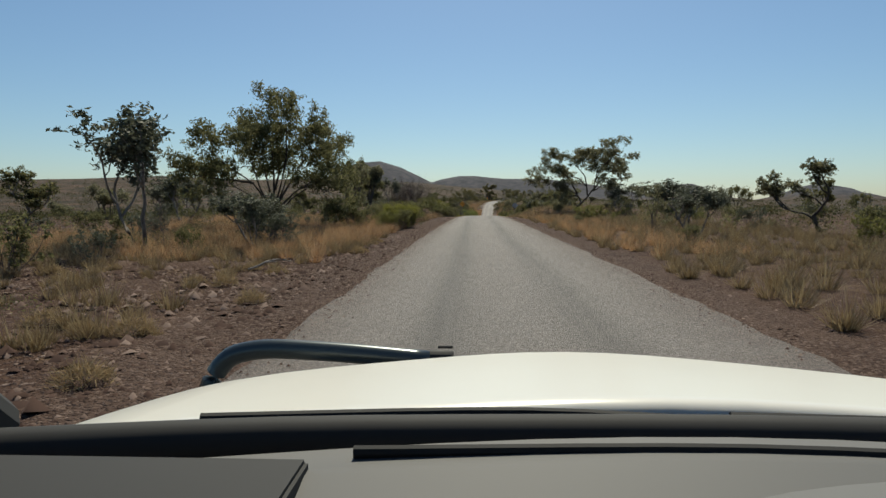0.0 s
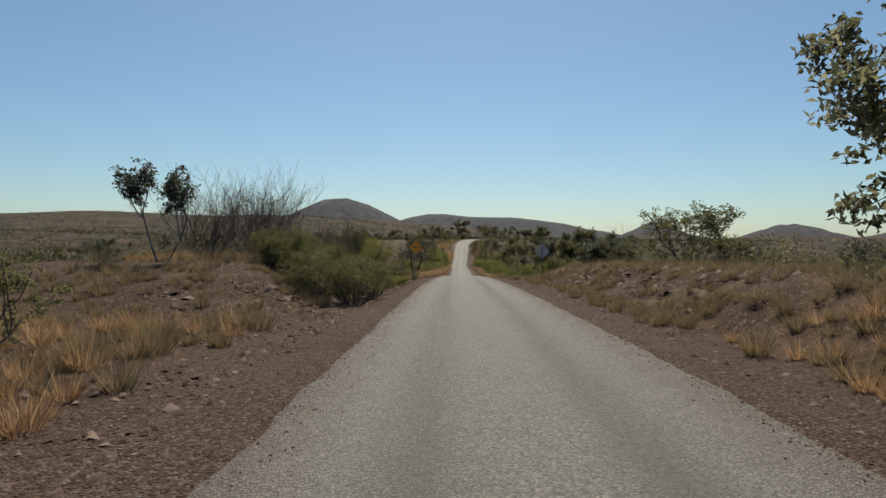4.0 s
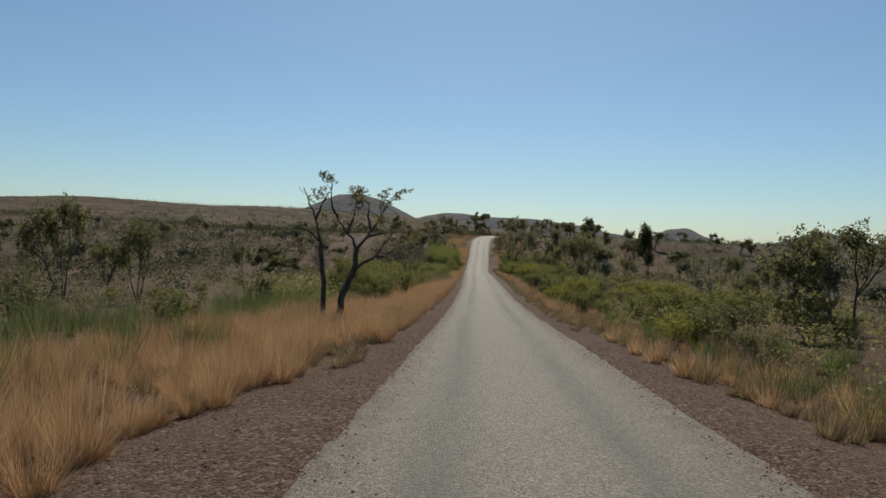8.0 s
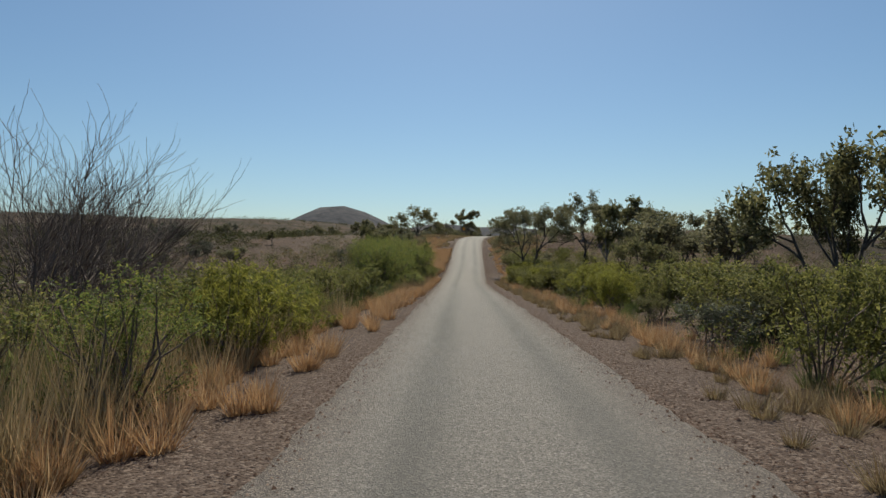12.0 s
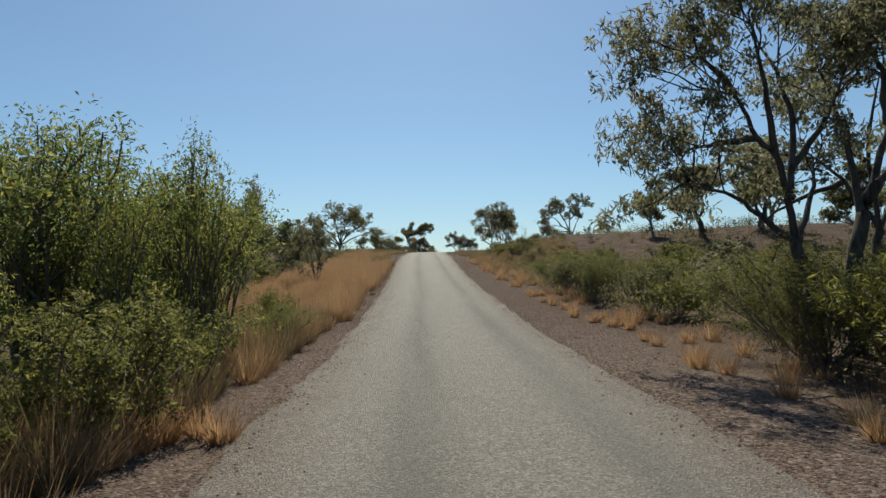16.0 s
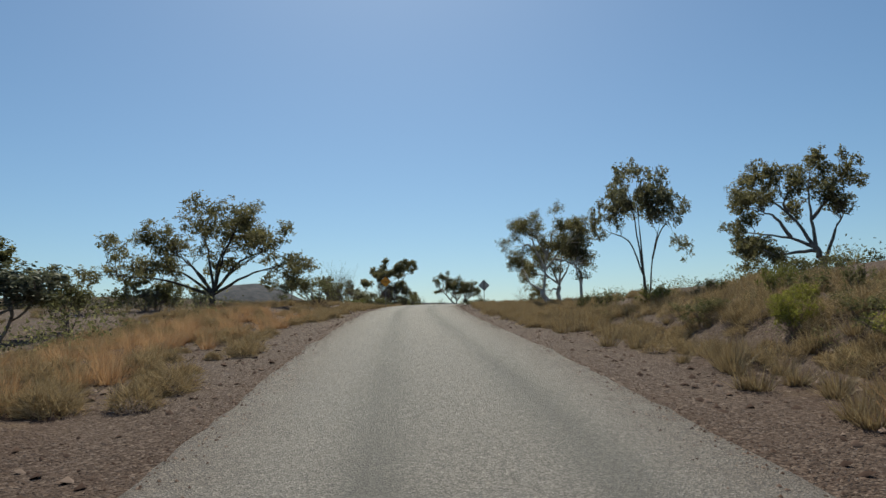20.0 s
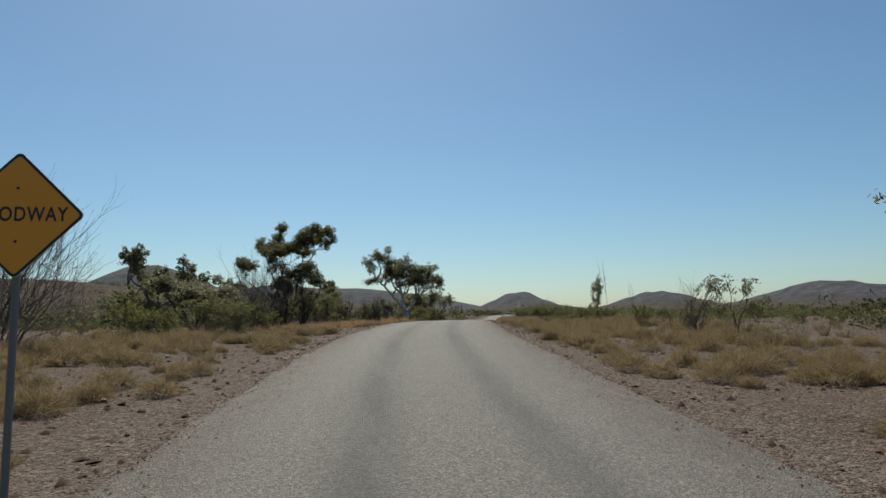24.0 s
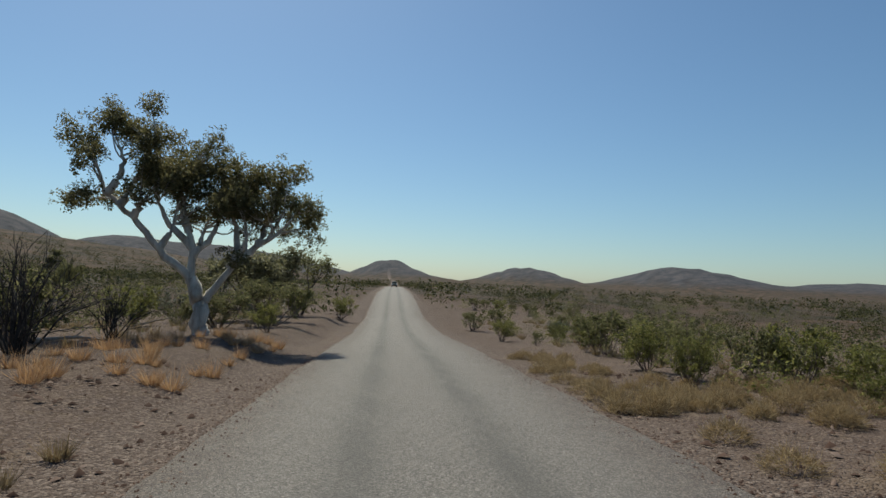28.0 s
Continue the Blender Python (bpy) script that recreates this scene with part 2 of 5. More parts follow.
YELLOW_LEAF = leaf_material("yellow_leaf", (0.09, 0.10, 0.018), (0.20, 0.19, 0.03), (0.34, 0.29, 0.04), 0.42)
GOLD_GRASS = leaf_material("golden_grass", (0.24, 0.12, 0.06), (0.43, 0.258, 0.137), (0.62, 0.45, 0.285), 0.45)
BUFF_GRASS = leaf_material("buff_grass", (0.13, 0.085, 0.045), (0.25, 0.18, 0.10), (0.40, 0.32, 0.19), 0.35)
SPINIFEX = leaf_material("spinifex_blade", (0.18, 0.125, 0.065), (0.33, 0.24, 0.135), (0.50, 0.39, 0.24), 0.35, 0.9, 0.1)
GREEN_GRASS = leaf_material("green_grass", (0.05, 0.075, 0.02), (0.11, 0.14, 0.045), (0.24, 0.25, 0.11), 0.4)
DARK_BARK = bark_material("dark_bark", (0.035, 0.028, 0.024), (0.10, 0.085, 0.072))
WHITE_BARK = bark_material("white_bark", (0.28, 0.25, 0.22), (0.62, 0.58, 0.53), 3.0)
GREY_BARK = bark_material("grey_bark", (0.10, 0.085, 0.075), (0.25, 0.22, 0.20))
TWIG = bark_material("dry_twig", (0.085, 0.062, 0.055), (0.19, 0.15, 0.135))
BURNT = bark_material("burnt_twig", (0.018, 0.016, 0.016), (0.06, 0.052, 0.048))


def stone_material():
    n = Nodes("loose_stone", 0.95, 0.08)
    rand = n.add("ShaderNodeNewGeometry").outputs["Random Per Island"]
    tone = n.ramp(rand, (0.0, (0.045, 0.026, 0.021)), (0.6, (0.10, 0.063, 0.051)), (1.0, (0.27, 0.20, 0.17)))
    return n.colour(n.mix(n.math("MULTIPLY", n.noise(30, 4), 0.5), tone, (0.05, 0.03, 0.025)))


ROCK = stone_material()
LEAFY = leaf_material("broad_leaf", (0.064, 0.092, 0.026), (0.15, 0.185, 0.055), (0.42, 0.36, 0.10), 0.62)
# darker copy of the gum leaf: shade of backlit crowns put into its colour
GUM_BACKLIT = leaf_material("backlit_gum_leaf", (0.07, 0.07, 0.034), (0.15, 0.138, 0.065), (0.31, 0.265, 0.13), 0.56)
FAR_LEAF = leaf_material("far_scrub_leaf", (0.04, 0.043, 0.02), (0.08, 0.08, 0.038), (0.15, 0.14, 0.07), 0.3, 0.95, 0.05)
NEEDLE = leaf_material("needle_leaf", (0.055, 0.064, 0.02), (0.12, 0.122, 0.038), (0.25, 0.225, 0.085), 0.55)
STRAP = leaf_material("strap_leaf", (0.09, 0.10, 0.02), (0.2, 0.2, 0.042), (0.4, 0.36, 0.09), 0.6)
PALE_TWIG = bark_material("bleached_twig", (0.16, 0.13, 0.11), (0.36, 0.32, 0.28))


# ---------------------------------------------------------------- mesh tools


def mesh_of(name, verts, faces, material, smooth=False):
    """One mesh from arrays of corners and of faces with equal corner counts (or a list of such arrays)."""
    groups = [np.asarray(f) for f in (faces if isinstance(faces, list) else [faces]) if len(f)]
    verts = np.asarray(verts, np.float32)
    me = bpy.data.meshes.new(name)
    me.vertices.add(len(verts))
    me.vertices.foreach_set("co", verts.ravel())
    loops = np.concatenate([f.ravel() for f in groups]).astype(np.int32)
    counts = np.concatenate([np.full(len(f), f.shape[1]) for f in groups]).astype(np.int32)
    me.loops.add(len(loops))
    me.loops.foreach_set("vertex_index", loops)
    me.polygons.add(len(counts))
    me.polygons.foreach_set("loop_start", np.concatenate([[0], np.cumsum(counts)[:-1]]).astype(np.int32))
    me.polygons.foreach_set("loop_total", counts)
    if smooth:
        me.polygons.foreach_set("use_smooth", np.ones(len(counts), bool))
    me.update(calc_edges=True)
    me.materials.append(material)
    return me


def tube(points, radii, sides):
    """Corners and quads of a tapered tube along points."""
    points, radii = np.asarray(points, float), np.asarray(radii, float)
    ways = np.gradient(points, axis=0)
    ways /= np.linalg.norm(ways, axis=1, keepdims=True) + 1e-9
    helper = np.where(np.abs(ways[:, 2:3]) > 0.9, [[1.0, 0, 0]], [[0, 0, 1.0]])
    a = np.cross(ways, helper)
    a /= np.linalg.norm(a, axis=1, keepdims=True) + 1e-9
    b = np.cross(ways, a)
    ang = np.arange(sides) * 2 * np.pi / sides
    ring = a[:, None] * np.cos(ang)[None, :, None] + b[:, None] * np.sin(ang)[None, :, None]
    v = (points[:, None] + ring * radii[:, None, None]).reshape(-1, 3)
    i = np.arange(len(points) - 1)[:, None] * sides + np.arange(sides)[None]
    j = np.arange(len(points) - 1)[:, None] * sides + (np.arange(sides)[None] + 1) % sides
    return v, np.stack([i, j, j + sides, i + sides], -1).reshape(-1, 4)


def unit(v):
    return v / (np.linalg.norm(v, axis=-1, keepdims=True) + 1e-9)


def leaves(rng, centres, length, width, droop=0.3):
    """Corners and quads of narrow folded leaves round the centres."""
    n = len(centres)
    way = unit(rng.normal(size=(n, 3)) * [1, 1, 0.8] - [0, 0, droop])
    side = unit(np.cross(way, rng.normal(size=(n, 3))))
    size = length * rng.uniform(0.6, 1.35, (n, 1))
    wide = width * rng.uniform(0.7, 1.3, (n, 1))
    fold = np.cross(way, side) * wide * 0.35
    v = np.stack([centres - way * size / 2, centres + side * wide / 2 + fold, centres + way * size / 2, centres - side * wide / 2 + fold], 1)
    return v.reshape(-1, 3), np.arange(4 * n).reshape(n, 4)


class Wood:
    """Branches that are grown one from another, and the places of their tips."""

    def __init__(self, seed):
        self.rng = np.random.default_rng(seed)
        self.v, self.f, self.n, self.tips = [], [], 0, []

    def branch(self, start, way, length, radius, end_radius, bend=0.18, lift=0.1, steps=6, sides=6):
        p, pts, way = np.array(start, float), [np.array(start, float)], np.array(way, float)
        for _ in range(steps):
            way = unit(way + self.rng.normal(size=3) * bend + [0, 0, lift])
            p = p + way * length / steps
            pts.append(p)
        v, f = tube(pts, np.linspace(radius, end_radius, steps + 1), sides)
        self.v.append(v), self.f.append(f + self.n)
        self.n += len(v)
        return np.array(pts), way

    def spread(self, start, way, length, radius, depth, fork=3, open_angle=0.75, shrink=0.68, bend=0.2, lift=0.12, sides=6, lowest=0.35):
        pts, end = self.branch(start, way, length, radius, radius * 0.55, bend, lift, 5, max(3, sides))
        if depth == 0:
            self.tips += [pts[-1], pts[-2], pts[-3]]
            return
        for k in range(fork):
            at = pts[-1] if k == 0 else pts[int(round((lowest + (1 - lowest) * self.rng.random()) * 5))]
            turn = self.rng.normal(size=3)
            turn -= end * (turn @ end)
            go = unit(end + unit(turn) * open_angle * self.rng.uniform(0.6, 1.3) * (0.6 if k == 0 else 1.0))
            self.spread(at, go, length * shrink * self.rng.uniform(0.75, 1.2), radius * 0.58, depth - 1, fork, open_angle, shrink, bend, lift, sides - 1, lowest)

    def parts(self, high):
        """All corners, scaled so that the highest tip stands at the given height."""
        v = np.concatenate(self.v)
        k = high / v[:, 2].max()
        return v * k, np.concatenate(self.f), np.array(self.tips) * k


HIGH = 6.0
KINDS = {}


def crown_of(rng, tips, clump, per_tip, length, width, droop, flat=0.8):
    sprays = max(2, per_tip // 11)
    c = np.repeat(tips, sprays, 0)
    c = c + unit(rng.normal(size=c.shape)) * 1.08 * rng.random((len(c), 1)) ** 0.45 * clump * [1, 1, flat]
    c = np.repeat(c, max(2, round(per_tip / sprays)), 0)
    return leaves(rng, c + rng.normal(size=c.shape) * 0.19 * clump * [1, 1, 0.85], length, width, droop)


def keep_tree(kind, wood, clump, total, length, width, droop, bark, leaf, name, flat=0.8):
    v, f, tips = wood.parts(HIGH)
    trunk = mesh_of(kind + "_trunk", v, f, bark, True)
    KINDS[kind] = (name, [("trunk", trunk)], 0)
    top = v
    if leaf:
        per = max(4, int(total / len(tips)))
        cv, cf = crown_of(wood.rng, tips, clump, per, length, width, droop, flat)
        KINDS[kind][1].append(("crown", mesh_of(kind + "_crown", cv, cf, leaf)))
        top = np.concatenate([v, cv])
    size = np.percentile(top, 99.5, axis=0) - np.percentile(top, 0.5, axis=0)
    KINDS[kind] = (name, KINDS[kind][1], (max(size[0], size[1]), np.percentile(top[:, 2], 99.8)))


def make_gum(kind, seed, lean, bark, leaf, total=5200, forks=3, fork_at=1.6, spread=0.7, clump=0.5):
    w = Wood(seed)
    pts, way = w.branch((0, 0, -0.3), (lean, 0.1, 1), fork_at + 0.3, 0.17, 0.13, 0.07, 0.1, 6, 9)
    v, f = tube([(0, 0, -0.35), (0, 0, 0.0), (lean * 0.12, 0, 0.25)], [0.30, 0.23, 0.165], 9)
    w.v.append(v), w.f.append(f + w.n)
    w.n += len(v)
    for k in range(forks):
        a = 2 * math.pi * k / forks + seed
        go = unit(np.array([math.cos(a) * spread + lean * 0.5, math.sin(a) * spread, 1.0]))
        w.spread(pts[-1 - (k % 2)], go, 2.2, 0.095, 2, 3, 0.75, 0.66, 0.2, 0.1, 6)
    keep_tree(kind, w, clump, total, 0.25, 0.10, 0.5, bark, leaf, "gum_tree")


def make_round(kind, seed, stems, leaf, bark, total=4800, clump=0.75, name="acacia_tree"):
    w = Wood(seed)
    for k in range(stems):
        a = 2 * math.pi * k / stems + seed
        w.spread((0.1 * math.cos(a), 0.1 * math.sin(a), -0.2), unit(np.array([math.cos(a) * 0.28, math.sin(a) * 0.28, 1.0])), 2.6, 0.075, 2, 3, 0.65, 0.62, 0.15, 0.15, 6, 0.5)
    keep_tree(kind, w, clump, total, 0.26, 0.105, 0.4, bark, leaf, name)


def make_shrub(kind, seed, leaf, bark, total=1500, stems=9, lean=0.75, length=0.34, width=0.10, droop=0.0, clump=0.8, name="shrub", droopy=0.1):
    w = Wood(seed)
    for k in range(stems):
        a = 2.4 * k + seed
        r = lean * w.rng.uniform(0.25, 1.1)
        w.spread((0.22 * lean * math.cos(a), 0.22 * lean * math.sin(a), -0.15), unit(np.array([math.cos(a) * r, math.sin(a) * r, 1.0])), 2.6, 0.055, 1, 3, 0.6, 0.75, 0.16, droopy, 4, 0.2)
    keep_tree(kind, w, clump, total, length, width, droop, bark, leaf, name)


def make_bare(kind, seed, bark, stems=8, lean=0.7, depth=2, thick=0.07, name="dead_shrub", fork=3, open_angle=0.5):
    w, ends = Wood(seed), [0]
    for k in range(stems):
        a = 2.4 * k + seed
        r = lean * w.rng.uniform(0.2, 1.1)
        w.spread((0.2 * math.cos(a), 0.2 * math.sin(a), -0.15), unit(np.array([math.cos(a) * r, math.sin(a) * r, 1.0])), 2.4, thick, depth, fork, open_angle, 0.72, 0.17, 0.06, 4, 0.15)
        ends.append(len(w.v))
    k = HIGH / np.concatenate(w.v)[:, 2].max()
    parts = [("stem" if stems > 2 else "trunk", joined(kind, w, a, b, bark, k)) for a, b in zip(ends[:-1], ends[1:])]
    v = np.concatenate(w.v) * k
    size = np.percentile(v, 99.5, axis=0) - np.percentile(v, 0.5, axis=0)
    KINDS[kind] = (name, parts, (max(size[0], size[1]), HIGH))


def joined(kind, wood, a, b, bark, k=1.0):
    """The branches a to b of a wood as one mesh."""
    start = sum(len(v) for v in wood.v[:a])
    return mesh_of(kind + "_wood", np.concatenate(wood.v[a:b]) * k, np.concatenate(wood.f[a:b]) - start, bark, True)


make_gum("gum_a", 3, 0.35, WHITE_BARK, GUM_LEAF)
make_gum("gum_c", 14, 0.1, DARK_BARK, GUM_LEAF, 3800, 3, 2.2, 0.6, 0.44)
make_gum("gum_d", 21, 0.5, DARK_BARK, GUM_LEAF, 4200, 2, 1.4, 0.9, 0.48)
make_gum("gum_e", 33, -0.3, GREY_BARK, OLIVE_LEAF, 4600, 3, 2.0, 0.6)
make_round("round_a", 2, 3, OLIVE_LEAF, DARK_BARK)
make_round("round_b", 5, 4, GUM_LEAF, DARK_BARK)
make_round("round_c", 9, 2, GREY_LEAF, GREY_BARK, 3000, 0.65)
make_shrub("green_a", 1, GREEN_LEAF, TWIG, 6500, 11, 0.75, 0.28, 0.10)
make_shrub("green_b", 4, GREEN_LEAF, TWIG, 6000, 10, 0.9, 0.28, 0.10)
make_shrub("olive_a", 6, OLIVE_LEAF, TWIG, 4600, 10, 0.8, 0.30, 0.095)
make_shrub("olive_b", 11, OLIVE_LEAF, TWIG, 4200, 9, 1.0, 0.30, 0.095)
make_shrub("grey_a", 7, GREY_LEAF, TWIG, 3400, 8, 0.9, 0.30, 0.10)
make_shrub("far_green_a", 1, GREEN_LEAF, TWIG, 3600, 11, 0.75, 0.38, 0.14)
make_shrub("far_green_b", 4, GREEN_LEAF, TWIG, 3200, 10, 0.9, 0.38, 0.14)
make_shrub("far_olive_a", 6, OLIVE_LEAF, TWIG, 1800, 9, 0.8, 0.48, 0.16)
make_shrub("far_olive_b", 11, OLIVE_LEAF, TWIG, 1600, 8, 1.0, 0.48, 0.16)
make_shrub("far_grey_a", 7, GREY_LEAF, TWIG, 1500, 8, 0.9, 0.42, 0.15)
make_shrub("yellow_a", 12, YELLOW_LEAF, TWIG, 15000, 13, 0.6, 0.22, 0.045)
make_shrub("leafy_a", 16, LEAFY, TWIG, 8500, 14, 0.34, 0.155, 0.05, 0.4, 0.72)
make_shrub("leafy_b", 19, LEAFY, TWIG, 8000, 13, 0.42, 0.155, 0.05, 0.4, 0.72)
make_shrub("strap_a", 27, STRAP, TWIG, 6500, 13, 0.8, 0.5, 0.075, 0.35, 0.85)
make_bare("bleached_a", 29, PALE_TWIG, 14, 1.3, 2, 0.03, "dead_shrub", 4, 0.5)
make_shrub("young_gum", 37, GUM_LEAF, TWIG, 4200, 4, 0.17, 0.2, 0.085, 0.3, 0.6, "sapling")
make_shrub("fine_a", 41, NEEDLE, TWIG, 11000, 14, 0.8, 0.26, 0.034, 0.1, 0.8)
make_shrub("column_a", 31, FAR_LEAF, DARK_BARK, 6500, 5, 0.13, 0.3, 0.11, 0.2, 0.85, "acacia_tree")
make_shrub("sapling", 23, GUM_LEAF, TWIG, 2000, 3, 0.2, 0.2, 0.085, 0.3, 0.6, "sapling")
make_bare("bare_a", 2, TWIG, 16, 0.75, 3, 0.03, "dead_shrub", 4, 0.42)
make_bare("bare_b", 5, TWIG, 6, 0.55, 3, 0.035, "dead_shrub", 3, 0.45)
make_bare("burnt_a", 7, BURNT, 14, 0.5, 2, 0.06, "burnt_shrub", 3, 0.4)
make_bare("dead_tree", 10, GREY_BARK, 2, 0.2, 3, 0.06, "dead_tree", 3, 0.6)
make_bare("snag", 45, GREY_BARK, 1, 0.06, 3, 0.045, "dead_tree", 3, 0.42)

def limb_tree(kind, seed, trunk, limbs, bark, leaf, total, thick, clump=0.6, depth=0.35, length=0.22, width=0.085, name="gum_tree", droop=0.4, twigs=4):
    """A tree of a given build: trunk and limbs as bends (across, up) in metres, each limb with twigs and leaf clumps at its end."""
    w = Wood(seed)

    grown = []

    def bent(points, r0, r1, lean):
        root = 0.0
        if grown:
            near = np.concatenate(grown)
            root = near[np.argmin(np.hypot(near[:, 0] - points[0][0], near[:, 2] - points[0][1])), 1]
        p = np.array([(x, root + lean * (k / (len(points) - 1)), z) for k, (x, z) in enumerate(points)], float)
        t = np.linspace(0, len(p) - 1, 4 * (len(p) - 1) + 1)
        q = np.stack([np.interp(t, np.arange(len(p)), p[:, c]) for c in range(3)], 1)
        q[1:-1] = (q[:-2] + 2 * q[1:-1] + q[2:]) / 4
        q[1:-1] += w.rng.normal(size=q[1:-1].shape) * r0 * 0.22
        v, f = tube(q, np.linspace(r0, r1, len(q)), 8)
        w.v.append(v), w.f.append(f + w.n)
        w.n += len(v)
        grown.append(q)
        return q

    bent([(trunk[0][0], -0.4)] + trunk, thick * 1.25, thick * 0.8, 0)
    parts, clumps = [("trunk", joined(kind, w, 0, 1, bark))], []
    for points in limbs:
        span = math.hypot(points[-1][0] - points[0][0], points[-1][1] - points[0][1])
        first, tip = len(w.v), len(w.tips)
        q = bent(points, thick * 0.55, thick * 0.14, w.rng.uniform(-1, 1) * depth * span)
        for _ in range(twigs):
            at = q[w.rng.integers(len(q) * 2 // 3, len(q))]
            way = unit(w.rng.normal(size=3) + unit(q[-1] - q[0]) * 1.2)
            w.spread(at, way, clump * 1.5, thick * 0.13, 1, 2, 0.7, 0.7, 0.2, 0.05, 4)
        parts.append(("limb", joined(kind, w, first, len(w.v), bark)))
        clumps.append(w.tips[tip:])
    if leaf:
        per = max(3, int(1.7 * total / len(w.tips)))
        for tips in clumps:
            cv, cf = crown_of(w.rng, np.array(tips), clump * 0.6, per, length, width, droop)
            parts.append(("leaf_clump", mesh_of(kind + "_leaves", cv, cf, leaf)))
    KINDS[kind] = (name, parts, (1.0, 1.0))


def stand(kind, x, y, turn, label, size=0.87):
    """A tree of a given build, at its true size."""
    LABELS[kind] = label
    return plant(kind, x, y, size, size, radians(turn))


LABELS = {
    "gum_a": "spreading gum tree with smooth white trunk and grey-green leaves",
    "gum_c": "tall dark-barked gum tree with clumped olive leaves", "gum_d": "leaning dark-trunked gum tree with open leaf clumps", "gum_e": "grey-barked gum tree with drooping olive foliage",
    "round_a": "round-crowned olive acacia tree with several dark stems", "round_b": "dense bushy acacia tree with dark trunks", "round_c": "thin grey-leaved acacia tree in stony scrub",
    "green_a": "bright green leafy roadside shrub", "green_b": "low spreading green shrub beside the road", "olive_a": "dull olive shrub in dry grass", "olive_b": "low spreading olive shrub on red soil",
    "grey_a": "silvery grey-green shrub on dry ground", "yellow_a": "yellow-green flowering wattle shrub", "leafy_a": "tall upright shrub with large green leaves", "leafy_b": "tall leafy green shrub with yellowing lower leaves",
    "strap_a": "dense bright green wattle shrub with long strap leaves", "bleached_a": "low tangle of bleached dry stems on gravel",
    "young_gum": "slender young gum tree with small grey-green leaves",
    "fine_a": "dense olive-green shrub with fine needle leaves",
    "column_a": "narrow upright dark tree with dense foliage",
    "sapling": "slender young gum sapling with sparse leaves", "bare_a": "leafless many-stemmed dry shrub", "bare_b": "small leafless shrub with thin twigs", "burnt_a": "blackened leafless scrub with upright stems",
    "snag": "thin dead tree with a bare twiggy top",
    "dead_tree": "dead grey tree with bare forked branches",
}
GROUPS = {"gum_tree": "gum trees along the road", "acacia_tree": "acacia trees along the road", "shrub": "roadside shrubs", "sapling": "saplings", "dead_shrub": "dead shrubs", "burnt_shrub": "burnt scrub", "dead_tree": "dead trees"}


def plant(kind, x, y, high, wide=None, turn=None, rng=random, label=""):
    """One tree or shrub of a kind, at its place, height and crown width."""
    name, parts, (w0, h0) = KINDS[kind]
    sz = high / h0
    sx = (wide / w0) if wide else sz
    top = tagged(new(name), label or LABELS[kind], name.replace("_", " "), GROUPS[name])
    turn = rng.uniform(0, 6.28) if turn is None else turn
    top.matrix_basis = Matrix.Translation((x, y, float(ground_z(x, y)) - 0.05)) @ Matrix.Rotation(turn, 4, "Z") @ Matrix.Diagonal((sx, sx, sz, 1))
    for part_name, me in parts:
        o = new(part_name, me)
        o.parent = top
    return top


def tussocks(name, rng, x, y, high, radius, blades, material, label, wide=0.012, stiff=0.75):
    """Grass tufts of many bent blades, one mesh."""
    n = len(x)
    z = ground_z(x, y) - 0.02
    k = np.repeat(np.arange(n), blades)
    a = rng.uniform(0, 2 * np.pi, len(k))
    r = np.sqrt(rng.random(len(k))) * np.broadcast_to(radius, n)[k]
    out = np.stack([np.cos(a), np.sin(a), 0 * a], -1)
    base = np.stack([x, y, z], -1)[k] + out * (r * 0.55)[:, None]
    h = (np.broadcast_to(high, n)[k] * rng.uniform(0.45, 1.15, len(k)))[:, None]
    lean = (0.25 + 1.0 * (r / np.broadcast_to(radius, n)[k])) * (1 - stiff) * 1.6
    way = out * lean[:, None] + rng.normal(size=out.shape) * 0.2
    side = np.stack([-np.sin(a + 0.8), np.cos(a + 0.8), 0 * a], -1) * wide * rng.uniform(0.7, 1.5, (len(k), 1))
    tip = base + way * h * 1.25 + [0, 0, 1] * h * (1 - 0.25 * lean[:, None])
    v = np.stack([base - side, base + side, tip], 1).reshape(-1, 3)
    me = mesh_of(name, v, np.arange(len(v)).reshape(-1, 3), material)
    return tagged(new(name, me), label, "grass", kind="stuff")


def hummocks(name, rng, x, y, high, radius, blades, material, label, wide=0.006):
    """Spinifex: dense domes of needles that point out of the middle, one mesh."""
    n = len(x)
    k = np.repeat(np.arange(n), blades)
    d = unit(rng.normal(size=(len(k), 3)))
    d[:, 2] = np.abs(d[:, 2])
    d = unit(d + [0, 0, 0.12])
    size = np.stack([radius, radius, high], -1)[k]
    lump = 1 + 0.14 * np.sin(5 * np.arctan2(d[:, 1], d[:, 0]) + k * 1.7)[:, None]
    middle = np.stack([x, y, ground_z(x, y) - 0.04], -1)[k]
    reach = rng.uniform(0.82, 1.08, (len(k), 1)) * lump
    tip = middle + d * size * reach
    base = middle + unit(d + rng.normal(size=d.shape) * 0.3) * size * reach * 0.62 * [1, 1, 0.9]
    side = unit(np.cross(d, rng.normal(size=d.shape))) * wide
    v = np.stack([base - side, base + side, tip], 1).reshape(-1, 3)
    me = mesh_of(name, v, np.arange(len(v)).reshape(-1, 3), material)
    return tagged(new(name, me), label, "grass", kind="stuff")


def strip(rng, n, y0, y1, u0, u1):
    """Random places in a stretch beside the road."""
    y = rng.uniform(y0, y1, n)
    return road_x(y) + rng.uniform(u0, u1, n), y


